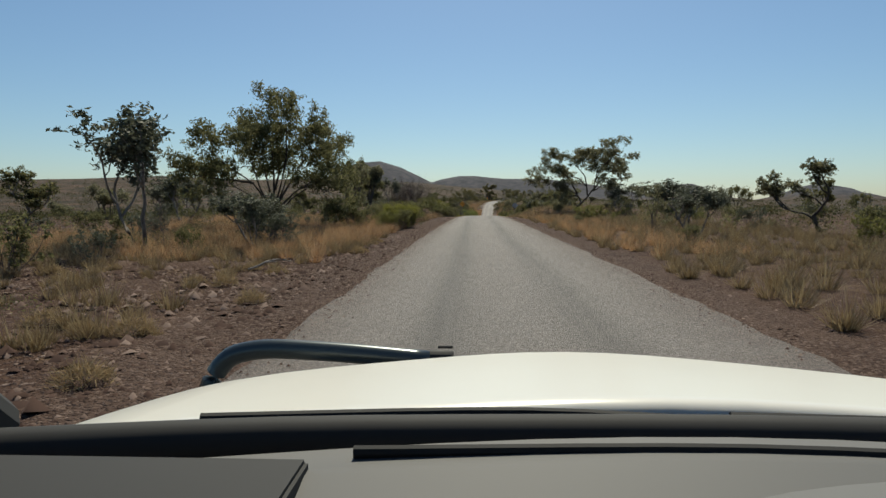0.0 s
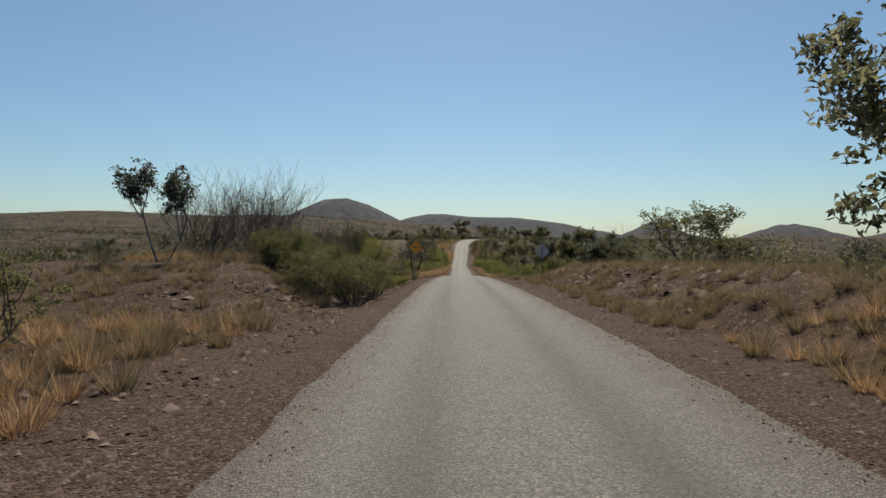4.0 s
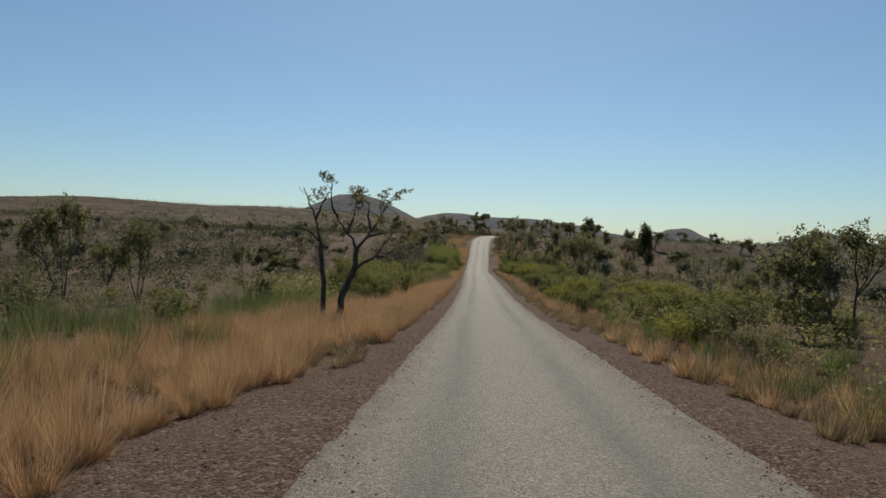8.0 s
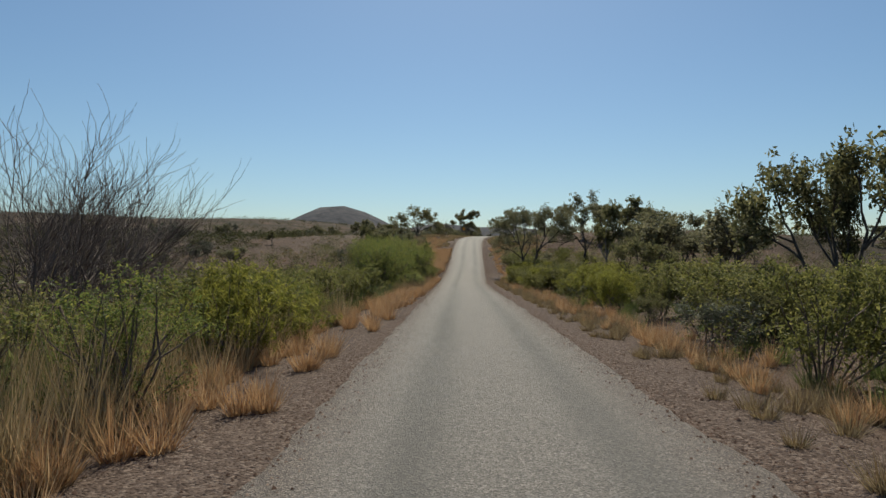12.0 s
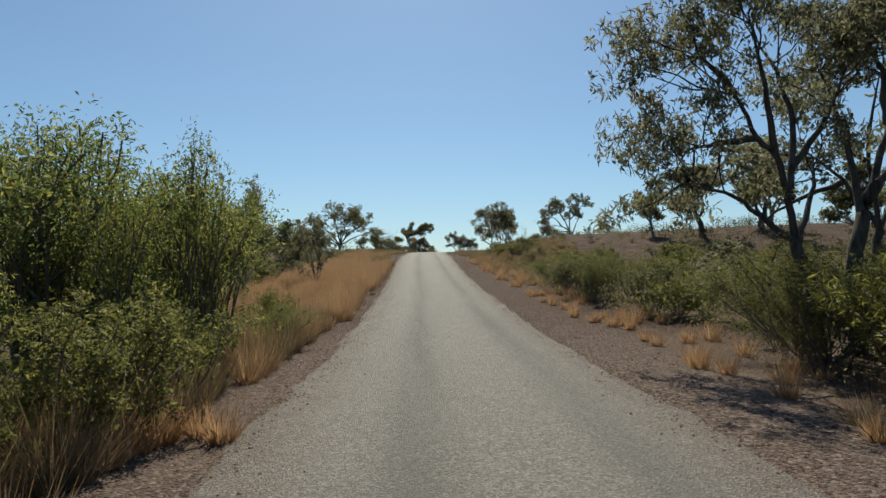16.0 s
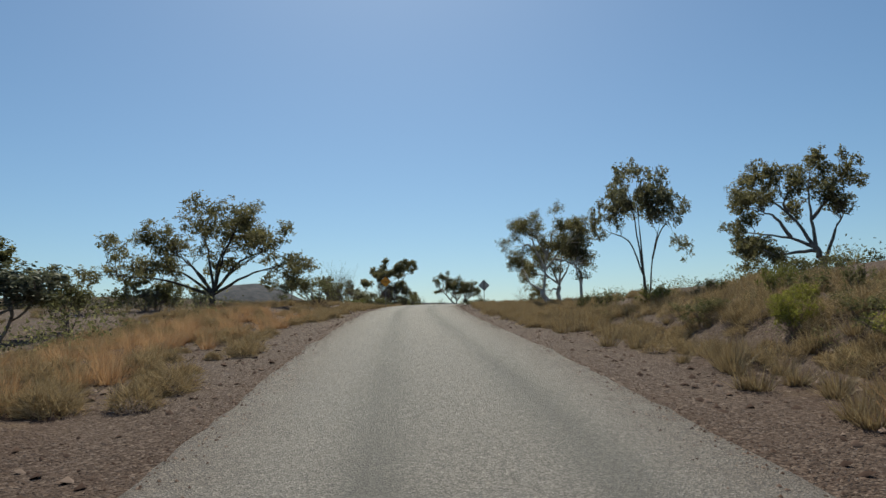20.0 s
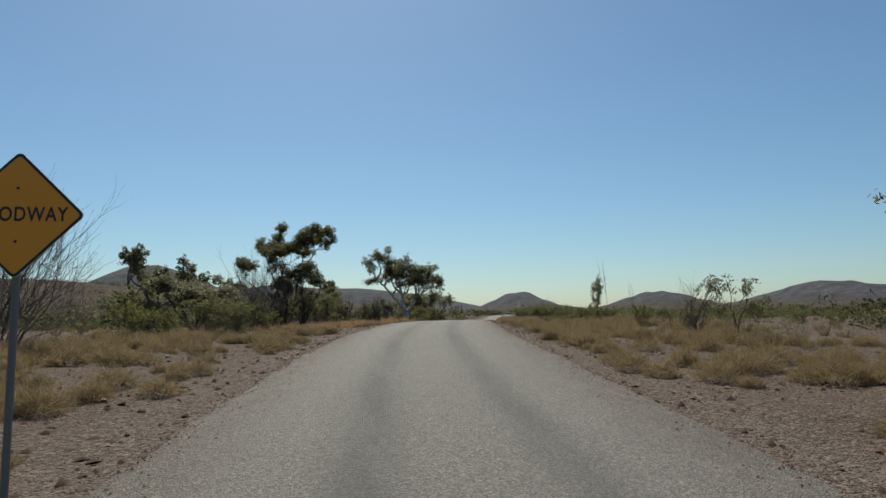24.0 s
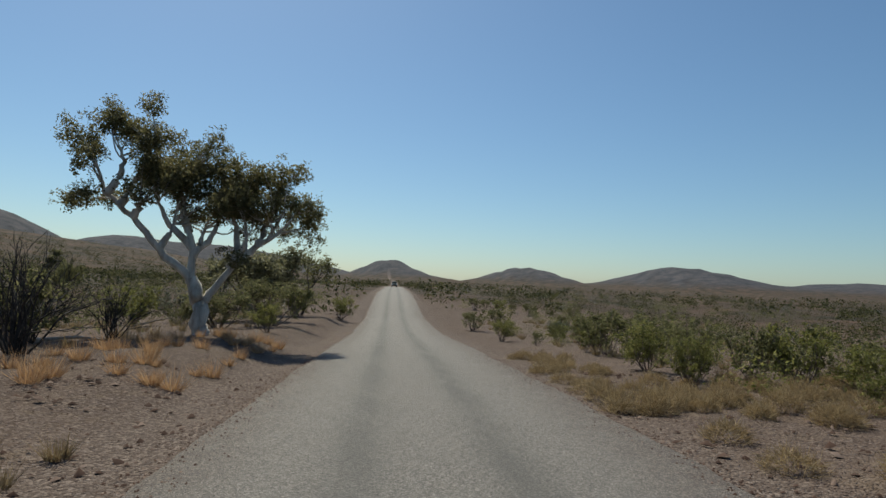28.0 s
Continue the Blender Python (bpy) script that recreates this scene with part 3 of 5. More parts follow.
def far_lumps(x, y):
    """The unevenness of the far ground."""
    lift = np.zeros(np.shape(x))
    far = ramp(np.maximum(y - 620, np.abs(x - road_x(y)) - 240), 0, 160)
    on = far > 0
    lift[on] = far[on] * 5.0 * np.array([noise.fractal((float(a) * 0.006, float(b) * 0.006, 2.0), 0.9, 2.1, 4) for a, b in zip(x[on], y[on])])
    return lift


# ---------------------------------------------------------------- ground and road
WIDE_Y = [0, 75, 160, 240, 290, 353, 420]
WIDE_L = [2.8, 2.2, 1.75, 2.3, 2.6, 3.0, 3.0]
WIDE_R = [3.4, 2.8, 2.3, 2.1, 2.3, 3.2, 3.7]
rng = np.random.default_rng(5)
grow_y = 8 * np.cumsum(1.045 ** np.arange(74))
rows_y = np.concatenate([np.arange(-60, -10, 5.0), np.arange(-10, 480, 0.8), np.arange(480, 620, 2.5), 620 + grow_y[grow_y < 4300]])
side_u = np.concatenate([np.arange(1.4, 14, 0.42), 14 + np.cumsum(0.5 * 1.075 ** np.arange(84))])
cols_u = np.concatenate([-side_u[::-1], [-0.7, 0, 0.7], side_u])
GY, GU = np.meshgrid(rows_y, cols_u, indexing="ij")
GX = road_x(GY) + GU
GZ = ground_z(GX, GY)
close = (np.abs(GU) > 2.7) & (np.abs(GU) < 60) & (GY < 520)
rough = rng.normal(size=GY.shape) * 0.012 * ramp(np.abs(GU), 2.7, 6)
lumps = np.array([noise.noise((float(a) * 0.5, float(b) * 0.5, 0.3)) for a, b in zip(GX[close], GY[close])])
GZ[close] += rough[close] + 0.10 * lumps * ramp(np.abs(GU[close]), 3.0, 7)
banky = hump(-GU, 3.6, 4.6, 8.5, 11) * hump(GY, 78, 90, 112, 126) + hump(GU, 5, 6, 9, 12) * (hump(GY, 66, 84, 110, 126) + hump(GY, 300, 314, 330, 346))
GZ += banky * rng.normal(size=GY.shape) * 0.09
GZ += far_lumps(GX, GY)
GZ[np.abs(GU) < 1.5] -= 0.2
n_r, n_c = GY.shape
idx = np.arange(n_r * n_c).reshape(n_r, n_c)
quads = np.stack([idx[:-1, :-1], idx[:-1, 1:], idx[1:, 1:], idx[1:, :-1]], -1).reshape(-1, 4)
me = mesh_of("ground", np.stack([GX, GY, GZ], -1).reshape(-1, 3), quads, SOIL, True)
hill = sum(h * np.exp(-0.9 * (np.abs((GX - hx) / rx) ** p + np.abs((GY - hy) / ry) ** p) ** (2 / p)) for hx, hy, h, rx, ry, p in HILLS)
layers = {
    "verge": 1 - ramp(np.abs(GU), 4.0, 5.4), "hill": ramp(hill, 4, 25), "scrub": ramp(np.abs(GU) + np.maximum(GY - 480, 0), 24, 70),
    "pale": 0.45 * ramp(GY, 140, 215) + 0.25 * ramp(GY, 322, 350) - 0.3 * hump(GY, 266, 276, 318, 326),
    "stony": np.clip(0.75 + banky + hump(-GU, 2, 3, 14, 22) * (1 - ramp(GY, 22, 34)) + ramp(GY, 335, 350), 0, 1),
}
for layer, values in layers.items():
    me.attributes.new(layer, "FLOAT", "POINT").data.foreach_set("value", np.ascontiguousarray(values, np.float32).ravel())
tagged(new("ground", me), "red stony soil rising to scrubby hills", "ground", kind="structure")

road_y = np.concatenate([np.arange(-58, 520, 0.4), np.arange(520, 722, 6.0)])
road_s = np.concatenate([[-1, -0.95], np.linspace(-0.9, 0.9, 25), [0.95, 1]])
RY, RS = np.meshgrid(road_y, road_s, indexing="ij")
RU = RS * np.where(RS < 0, np.interp(RY, WIDE_Y, WIDE_L), np.interp(RY, WIDE_Y, WIDE_R))
wander = np.array([noise.noise((0.0, float(b) * 0.35, float(np.sign(a)) * 5)) * 0.16 + noise.noise((3.0, float(b) * 1.6, float(np.sign(a)) * 5)) * 0.10 for a, b in zip(RU.ravel(), RY.ravel())]).reshape(RU.shape)
edge = np.abs(RS) > 0.97
RU = RU + np.where(edge, wander, 0)
RZ = road_z(RY) + 0.045 * (1 - RS**2) - np.where(edge, 0.05, 0)
idx = np.arange(RY.size).reshape(RY.shape)
quads = np.stack([idx[:-1, :-1], idx[:-1, 1:], idx[1:, 1:], idx[1:, :-1]], -1).reshape(-1, 4)
me = mesh_of("road", np.stack([road_x(RY) + RU, RY, RZ], -1).reshape(-1, 3), quads, SEAL, True)
fine = {"track": np.exp(-(((RU + 0.75) / 0.34) ** 2)) + np.exp(-(((RU - 1.15) / 0.34) ** 2)), "edge": ramp(np.abs(RS), 0.5, 0.96)}
for layer, values in fine.items():
    me.attributes.new(layer, "FLOAT", "POINT").data.foreach_set("value", np.ascontiguousarray(values, np.float32).ravel())
tagged(new("road", me), "narrow grey chip-sealed road with darker wheel tracks", "road", kind="structure")

# ---------------------------------------------------------------- trees, one by one along the road
random.seed(11)
# first rise
plant("round_c", -11.9, 23.2, 5.0, 4.2)
plant("gum_e", -13.5, 74.7, 6.3, 6.2)
plant("sapling", 9.7, 35.7, 2.7, 1.9)
plant("round_c", 10.1, 30.4, 2.3, 2.4)
plant("gum_d", 18.7, 35.9, 3.9, 5.2)
plant("round_c", 15.8, 70.3, 3.3, 3.9)
plant("round_c", 13.1, 40.7, 3.0, 4.4)
plant("young_gum", -8.9, 49.9, 4.9, 2.9)
plant("round_a", -11.7, 64.4, 6.1, 4.0)
plant("gum_c", -11.5, 72.9, 5.9, 2.9)
plant("round_c", -11.0, 91.5, 4.2, 3.1)
plant("round_c", 19.4, 65.7, 2.9, 4.9)
# cutting and floodway sign
plant("bare_a", -8.6, 97.7, 5.2, 6.4)
plant("bare_a", -9.8, 100.0, 5.2, 5.6)
plant("bare_a", -10.8, 96.2, 4.8, 6.0)
plant("bare_b", -7.6, 107.8, 4.4, 3.8)
plant("gum_e", 14.6, 131.5, 5.2, 4.6)
plant("round_c", 12.6, 133.0, 4.2, 4.0)
plant("olive_b", 11.8, 128.5, 2.2, 3.4)
plant("olive_a", 13.9, 100.9, 3.5, 5.4)
plant("olive_b", 15.0, 121.5, 3.4, 5.2)
plant("bare_a", -8.2, 120.5, 6.2, 4.6)
plant("olive_a", -4.5, 113.0, 1.9, 1.8)
plant("green_a", -4.4, 108.6, 2.2, 1.5)
plant("strap_a", -2.35, 105.4, 0.8, 1.2)
plant("yellow_a", -3.7, 106.6, 1.0, 1.7)
plant("bare_a", 15.3, 122.5, 4.9, 5.8)
plant("round_c", 13.9, 121.0, 3.2, 4.0)
plant("yellow_a", -6.6, 125.3, 4.1, 4.6)
plant("yellow_a", -6.2, 124.0, 2.8, 3.2)
plant("yellow_a", -7.6, 123.9, 3.8, 3.6)
plant("olive_a", -7.9, 122.9, 4.8, 3.4)
plant("green_b", -4.6, 120.9, 1.5, 1.9)
plant("bleached_a", -3.35, 123.9, 0.9, 2.1)
plant("yellow_a", -3.4, 121.2, 0.7, 0.8)
plant("gum_e", 17.8, 145.2, 5.4, 4.6)
plant("gum_d", 19.3, 142.0, 5.4, 5.2)
# the dip
plant("round_a", -30.6, 182.4, 8.4, 5.3)
plant("round_a", -15.1, 163.5, 4.5, 2.6)
plant("round_b", 26.6, 245.1, 6.8, 6.5)
plant("round_b", 24.5, 259.3, 7.8, 6.6)
plant("column_a", 34.3, 243.0, 9.6, 5.0)
plant("strap_a", 9.7, 173.5, 2.2, 3.2)
plant("olive_a", 11.0, 176.0, 2.3, 3.4)
plant("gum_e", 20.8, 262.0, 8.4, 3.9)
plant("bare_a", -19.9, 232.5, 7.6, 3.4)
plant("bare_a", -4.6, 206.6, 5.6, 6.6)
plant("bare_a", -6.6, 212.5, 5.8, 6.4)
plant("bare_a", -5.4, 210.6, 4.6, 5.0)
plant("round_a", 17.4, 215.6, 6.3, 6.0)
# climb
plant("gum_e", 34.4, 293.8, 6.4, 4.6)
plant("gum_e", 39.0, 295.7, 6.2, 3.6)
plant("gum_e", 29.0, 273.5, 7.6, 5.4)
plant("young_gum", -1.85, 284.8, 5.6, 2.4)
plant("young_gum", -2.6, 287.5, 4.6, 2.2)
plant("young_gum", 0.5, 291.7, 3.9, 2.3, 1.0)
plant("round_a", -10.2, 306.0, 6.0, 2.6)
plant("gum_d", -4.9, 311.6, 4.9, 4.6)
plant("gum_e", 36.0, 331.9, 4.6, 4.9)
plant("gum_e", 28.8, 313.5, 6.0, 3.6)
plant("gum_c", 32.4, 311.2, 6.4, 5.1)
plant("gum_e", 37.1, 308.1, 8.2, 6.4)
plant("round_b", -8.7, 318.7, 5.2, 4.9)
plant("round_a", -9.0, 326.1, 4.4, 2.6)
plant("dead_tree", 18.1, 320.1, 2.6, 1.6)
plant("fine_a", 15.9, 313.0, 1.3, 3.0)
plant("olive_a", 17.2, 315.2, 1.3, 2.6)
plant("olive_a", 2.9, 367.2, 2.4, 5.0)
plant("round_c", 26.8, 342.6, 2.0, 2.2)
plant("dead_tree", 21.4, 324.5, 3.0, 1.8)
plant("gum_d", -13.6, 338.4, 6.0, 5.4)
plant("round_c", -5.9, 336.2, 3.4, 5.0)
# crest
plant("round_c", -1.1, 381.7, 2.9, 3.3)
plant("gum_d", 1.4, 415.1, 6.0, 5.8)
plant("bare_a", 3.5, 387.1, 5.4, 5.0)
plant("bare_a", 9.3, 404.8, 5.0, 3.4)
plant("round_b", 6.1, 405.6, 3.2, 4.6)
plant("olive_a", 7.9, 402.0, 1.8, 4.0)
plant("gum_d", 1.9, 421.2, 6.0, 7.0)
plant("sapling", 26.4, 389.6, 2.3, 1.8)
plant("bare_b", 24.7, 387.2, 2.4, 2.9)
plant("sapling", 25.7, 386.4, 2.2, 1.9)
plant("snag", 34.0, 411.5, 4.9, 1.3)
plant("young_gum", 33.4, 411.9, 3.4, 1.4)
plant("snag", 34.4, 408.5, 3.0, 1.0)
plant("dead_tree", 32.3, 419.3, 2.3, 1.5)
plant("burnt_a", 12.1, 409.4, 4.1, 3.0)
plant("burnt_a", 10.9, 411.2, 4.4, 3.2)
plant("burnt_a", 9.6, 408.4, 3.8, 3.0)
plant("round_b", 31.2, 467.3, 5.6, 6.6)
plant("round_a", 36.2, 476.4, 5.6, 7.0)
plant("olive_a", 30.4, 459.0, 3.0, 5.0)
plant("olive_b", 27.0, 455.0, 2.2, 4.0)
plant("gum_e", 33.9, 488.0, 6.0, 6.0)
plant("fine_a", 29.9, 415.0, 1.3, 3.2)
plant("olive_b", 31.5, 417.5, 1.5, 3.4)
plant("fine_a", 30.8, 420.2, 1.3, 3.0)
plant("olive_a", 25.8, 402.2, 0.55, 1.7)
plant("olive_b", 27.6, 404.2, 0.6, 1.9)


# ---------------------------------------------------------------- trees with a build of their own
limb_tree("near_acacia", 1, [(0, 0), (0.1, 1.6)], [[(0.1, 1.2), (-1.2, 3.5), (-3.6, 5.2)], [(0.1, 1.4), (-0.8, 4.5), (-2.4, 7.2)], [(0.1, 1.6), (0.2, 5), (-0.3, 8)], [(0.1, 1.6), (1.2, 5), (1.4, 7.6)], [(0.1, 1.5), (1.6, 4.2), (2.8, 6)],
    [(0.1, 1.4), (1.8, 3.2), (4.0, 4.6)], [(1.8, 3.2), (3.2, 3.6), (3.6, 2.9)], [(-1.2, 3.5), (-3, 3.8), (-4.6, 3.9)], [(0.2, 3), (0.6, 4.6), (0.2, 5.6)], [(0.1, 0.8), (1.4, 2.4), (3.4, 3.6)], [(0.1, 0.8), (-1.4, 2.4), (-3.2, 3.4)], [(0, 1), (0.6, 3.0), (1.1, 4.6)], [(0, 1), (-0.7, 3.2), (-1.1, 5.0)]], DARK_BARK, OLIVE_LEAF, 20000, 0.17, 1.15, 0.6, 0.24, 0.09, "acacia_tree", 0.8, 7)
stand("near_acacia", -11.4, 37.5, 8, "large drooping acacia tree with dense olive crown", 0.78)
limb_tree("lone_gum", 2, [(0, 0), (0.5, 0.7), (1.1, 1.2)], [[(1.1, 1.2), (0.7, 2.4), (-1.6, 3.6), (-3.6, 3.9)], [(0.7, 2.4), (-0.6, 4.8), (-2.3, 5.8)], [(1.1, 1.2), (2.4, 2.8), (2.8, 5.0), (2.4, 7.0)], [(2.4, 2.8), (4.4, 5.0), (5.6, 5.4)], [(2.8, 5.0), (4.2, 6.6), (4.8, 7.2)], [(1.8, 2.2), (1.6, 4.6), (0.4, 6.0)], [(0.9, 2.0), (0.2, 2.3), (-0.7, 1.9)], [(2.4, 2.8), (3, 3.0), (3.4, 3.4)], [(1.6, 3.4), (0.8, 4.4), (-0.4, 4.6)], [(2.7, 4.2), (3.4, 5.4), (3.4, 6.0)]], DARK_BARK, GUM_LEAF, 16000, 0.2, 1.0, 0.5, 0.24, 0.09, twigs=7)
stand("lone_gum", 11.2, 73.8, 2, "lone spreading gum tree with leaning trunk and layered crown")
limb_tree("stag_tree", 3, [(0, 0), (-0.12, 2.6), (-0.31, 5.0)], [[(-0.31, 5.0), (-1.0, 5.7), (-2.3, 5.95)], [(-0.31, 5.0), (-0.68, 6.4), (-1.5, 8.3)], [(-0.68, 6.4), (-0.3, 7.4), (0.25, 8.5)], [(-0.3, 4.6), (0.12, 4.75)]], DARK_BARK, None, 0, 0.16, 0.3, 0.2, name="dead_tree", twigs=1)
stand("stag_tree", -3.75, 155.6, -2, "dead dark tree with bare forked limbs in golden grass", 0.66)
limb_tree("half_dead_gum", 4, [(0, 0), (0.45, 2.2), (1.15, 3.8), (1.3, 5.1)], [[(1.3, 5.1), (1.9, 5.9), (2.5, 6.9), (3.24, 8.4)], [(1.15, 3.8), (1.8, 4.25), (2.6, 4.6), (3.1, 5.6), (4.2, 6.8)], [(1.25, 4.9), (1.05, 5.8), (0.4, 6.3), (-0.2, 7.4)], [(2.2, 6.4), (1.9, 7.3), (2.0, 8.2)], [(1.9, 5.9), (2.7, 6.2), (3.4, 6.2)], [(2.6, 4.6), (3.3, 4.7), (3.9, 5.3)], [(0.6, 6.1), (0.9, 7.0), (1.2, 7.6)], [(-0.1, 7.2), (-0.5, 7.9), (-0.6, 8.9)]], DARK_BARK, GUM_BACKLIT, 2600, 0.21, 0.62, 0.2, 0.2, 0.05, droop=0.9)
stand("half_dead_gum", -3.3, 155.8, -2, "half-dead dark gum with sparse remaining leaves", 0.6)
limb_tree("bank_gum", 5, [(0, 0), (-0.05, 1.6), (-0.5, 3.1)], [[(-0.45, 3.0), (-1.2, 3.5), (-1.9, 4.1), (-3.2, 4.4)], [(-0.5, 3.1), (-0.85, 4.9), (-1.5, 5.4), (-2.0, 6.3), (-3.0, 6.5)], [(-0.6, 4.0), (-0.2, 6.0), (-0.3, 7.4), (-0.5, 8.2)],
    [(-1.0, 5.0), (-1.3, 6.6), (-1.7, 7.9)], [(-0.4, 4.8), (0.5, 6.0), (1.0, 7.2)], [(-2.0, 6.3), (-2.5, 7.0), (-3.0, 7.3)], [(-0.4, 3.0), (0.3, 4.2), (0.7, 5.2)], [(-1.5, 5.4), (-2.4, 5.3), (-3.0, 5.2)]], DARK_BARK, GUM_LEAF, 8500, 0.17, 0.85, 0.5, 0.2, 0.05, droop=1.1, twigs=6)
stand("bank_gum", 12.67, 266.2, -4, "leaning dark-trunked gum with airy hanging foliage", 0.79)
limb_tree("bank_gum_pair", 25, [(0, 0), (0.1, 2.4), (0.7, 3.8)], [[(0.6, 3.6), (1.5, 5.4), (2.2, 7.2)], [(0.7, 3.8), (2.2, 5.0), (3.2, 6.2)], [(0.3, 3.0), (0.4, 5.0), (0.2, 6.6)], [(1.3, 5.2), (1.3, 6.4), (1.1, 7.2)], [(1.8, 4.6), (2.6, 4.7), (3.4, 4.5)], [(1.8, 6.0), (2.6, 6.6), (3.0, 7.2)]], DARK_BARK, GUM_LEAF, 7000, 0.17, 0.85, 0.5, 0.2, 0.05, droop=1.1, twigs=6)
stand("bank_gum_pair", 13.6, 266.6, -4, "dark-trunked gum leaning away from its neighbour", 0.9)
limb_tree("bank_gum_tall", 6, [(0, 0), (-0.3, 1.6), (-0.2, 2.4)], [[(-0.2, 2.4), (-1.2, 4.0), (-2.6, 5.2)], [(-0.2, 2.4), (-0.6, 5.2), (-0.2, 7.3)], [(-0.2, 2.4), (1.0, 4.4), (1.6, 6.4)], [(1.0, 4.4), (1.9, 4.6), (2.4, 5.0)], [(-1.2, 4.0), (-2.6, 3.4), (-3.4, 2.8)], [(-0.6, 4.6), (-1.6, 5.4), (-1.6, 5.9)]], DARK_BARK, GUM_LEAF, 4200, 0.17, 0.95, 0.5, 0.24, 0.085)
stand("bank_gum_tall", 21.5, 275.6, -4, "tall gum on the bank with dense dark clumps", 1.05)
limb_tree("wide_acacia", 7, [(0, 0), (0.2, 1.6)], [[(0.2, 1.2), (-3, 2.6), (-7.5, 3.2)], [(0.2, 1.4), (-2, 4), (-4.2, 5.6)], [(0.2, 1.6), (-0.6, 5), (-1.4, 7.2)], [(0.2, 1.6), (1.4, 5), (3.0, 7.6)], [(0.2, 1.6), (2.4, 4.6), (4.6, 5.4)], [(0.2, 1.4), (3.0, 3), (6.0, 3.9)], [(0.2, 1.6), (1.8, 3.6), (3.2, 4.6)], [(0.2, 1.6), (-1.6, 3.6), (-2.8, 4.8)], [(0.2, 1.6), (0.4, 4), (0.8, 5.6)], [(0.2, 1.4), (-3, 3.6), (-5.6, 3.9)]], DARK_BARK, GUM_BACKLIT, 11000, 0.28, 1.5, 0.4, 0.32, 0.12, "acacia_tree", 0.3, 6)
stand("wide_acacia", -3.6, 359.4, -6, "broad flat-topped acacia tree on the skyline", 0.76)
limb_tree("twin_gum", 8, [(0, 0), (-0.1, 1.6)], [[(0.1, 0), (0.3, 2.4), (0.9, 4.6)], [(-0.1, 1.6), (-0.8, 3.4), (-1.9, 3.8)], [(-0.1, 1.6), (-0.6, 4.2), (-0.9, 5.4)], [(0.3, 2.4), (0.8, 3.6), (1.3, 4.1)], [(-0.1, 1.6), (0.1, 4.0), (0.3, 5.7)]], DARK_BARK, GUM_LEAF, 6500, 0.12, 0.8, 0.5, 0.2, 0.07, twigs=6)
LABELS["twin_gum"] = "slim twin-stemmed gum with a round brownish crown"
plant("twin_gum", 18.9, 339.2, 0.9, 0.62, radians(-6))
limb_tree("skyline_gum", 9, [(0, 0), (0.2, 1.0), (-0.2, 2.0)], [[(-0.2, 2.0), (-1.5, 2.8), (-3.6, 3.2)], [(-1.5, 2.8), (-2.6, 4.2), (-3.4, 4.4)], [(-0.2, 2.0), (-1.2, 4.6), (-2.8, 6.4)], [(-0.2, 2.0), (0, 4.6), (0.4, 6.6)], [(0.2, 1.0), (1.0, 3.2), (1.4, 4.0)], [(0, 4.0), (1.6, 5.6), (2.3, 6.6)], [(-1.2, 4.6), (-1.6, 5.0), (-1.6, 5.4)], [(-0.2, 1.8), (-2.4, 1.6), (-4.2, 1.4)]], GREY_BARK, GUM_BACKLIT, 11000, 0.24, 0.95, 0.5, 0.22, 0.085, twigs=6)
stand("skyline_gum", 28.8, 341.7, -8, "tall gum on the cutting edge with heavy dark crown", 0.74)
limb_tree("crest_gum", 10, [(0, 0), (-0.5, 1.8), (-0.2, 3.4)], [[(-0.2, 3.4), (-2, 4.6), (-3.8, 5.2)], [(-0.2, 3.4), (-1.6, 6.4), (-3.2, 8.2)], [(-0.2, 3.4), (0.2, 7), (0.4, 9.6)], [(-0.2, 3.4), (1.0, 5.4), (1.6, 7.0)], [(-2, 4.6), (-3.6, 6.6), (-4.6, 6.8)], [(-0.4, 2.6), (-1.4, 2.6), (-1.6, 2.2)], [(-1.0, 5.2), (-0.8, 6.4), (-0.6, 7.0)]], WHITE_BARK, GUM_BACKLIT, 13000, 0.38, 1.3, 0.6, 0.24, 0.09, twigs=6)
stand("crest_gum", 25.8, 375.1, -11, "large white-trunked gum with a dense spreading crown", 0.56)
limb_tree("crest_gum_tall", 11, [(0, 0), (-0.6, 1.6), (-1.0, 2.4)], [[(-1.0, 2.4), (-2.6, 3.4), (-3.4, 5.6)], [(-0.8, 2.2), (-0.4, 5.4), (-0.2, 9.0)], [(-0.4, 5.4), (-1.8, 9), (-2.0, 11.6)], [(-0.3, 7), (0.5, 9.6), (0.9, 11.2)], [(-0.4, 5.4), (1.8, 8), (3.4, 9.6)], [(-2.2, 9), (-3, 9.6), (-3.4, 9.2)], [(1.0, 7), (2.6, 6.6), (3.6, 6.0)], [(-0.3, 8), (-1.2, 9.6), (-1.4, 10.4)]], WHITE_BARK, GUM_BACKLIT, 16000, 0.42, 1.5, 0.6, 0.25, 0.09, twigs=7)
stand("crest_gum_tall", 22.1, 366.1, -11, "tall white-trunked gum standing behind stony ground", 0.55)
plant("gum_a", 24.6, 365.2, 7.4, 3.8)
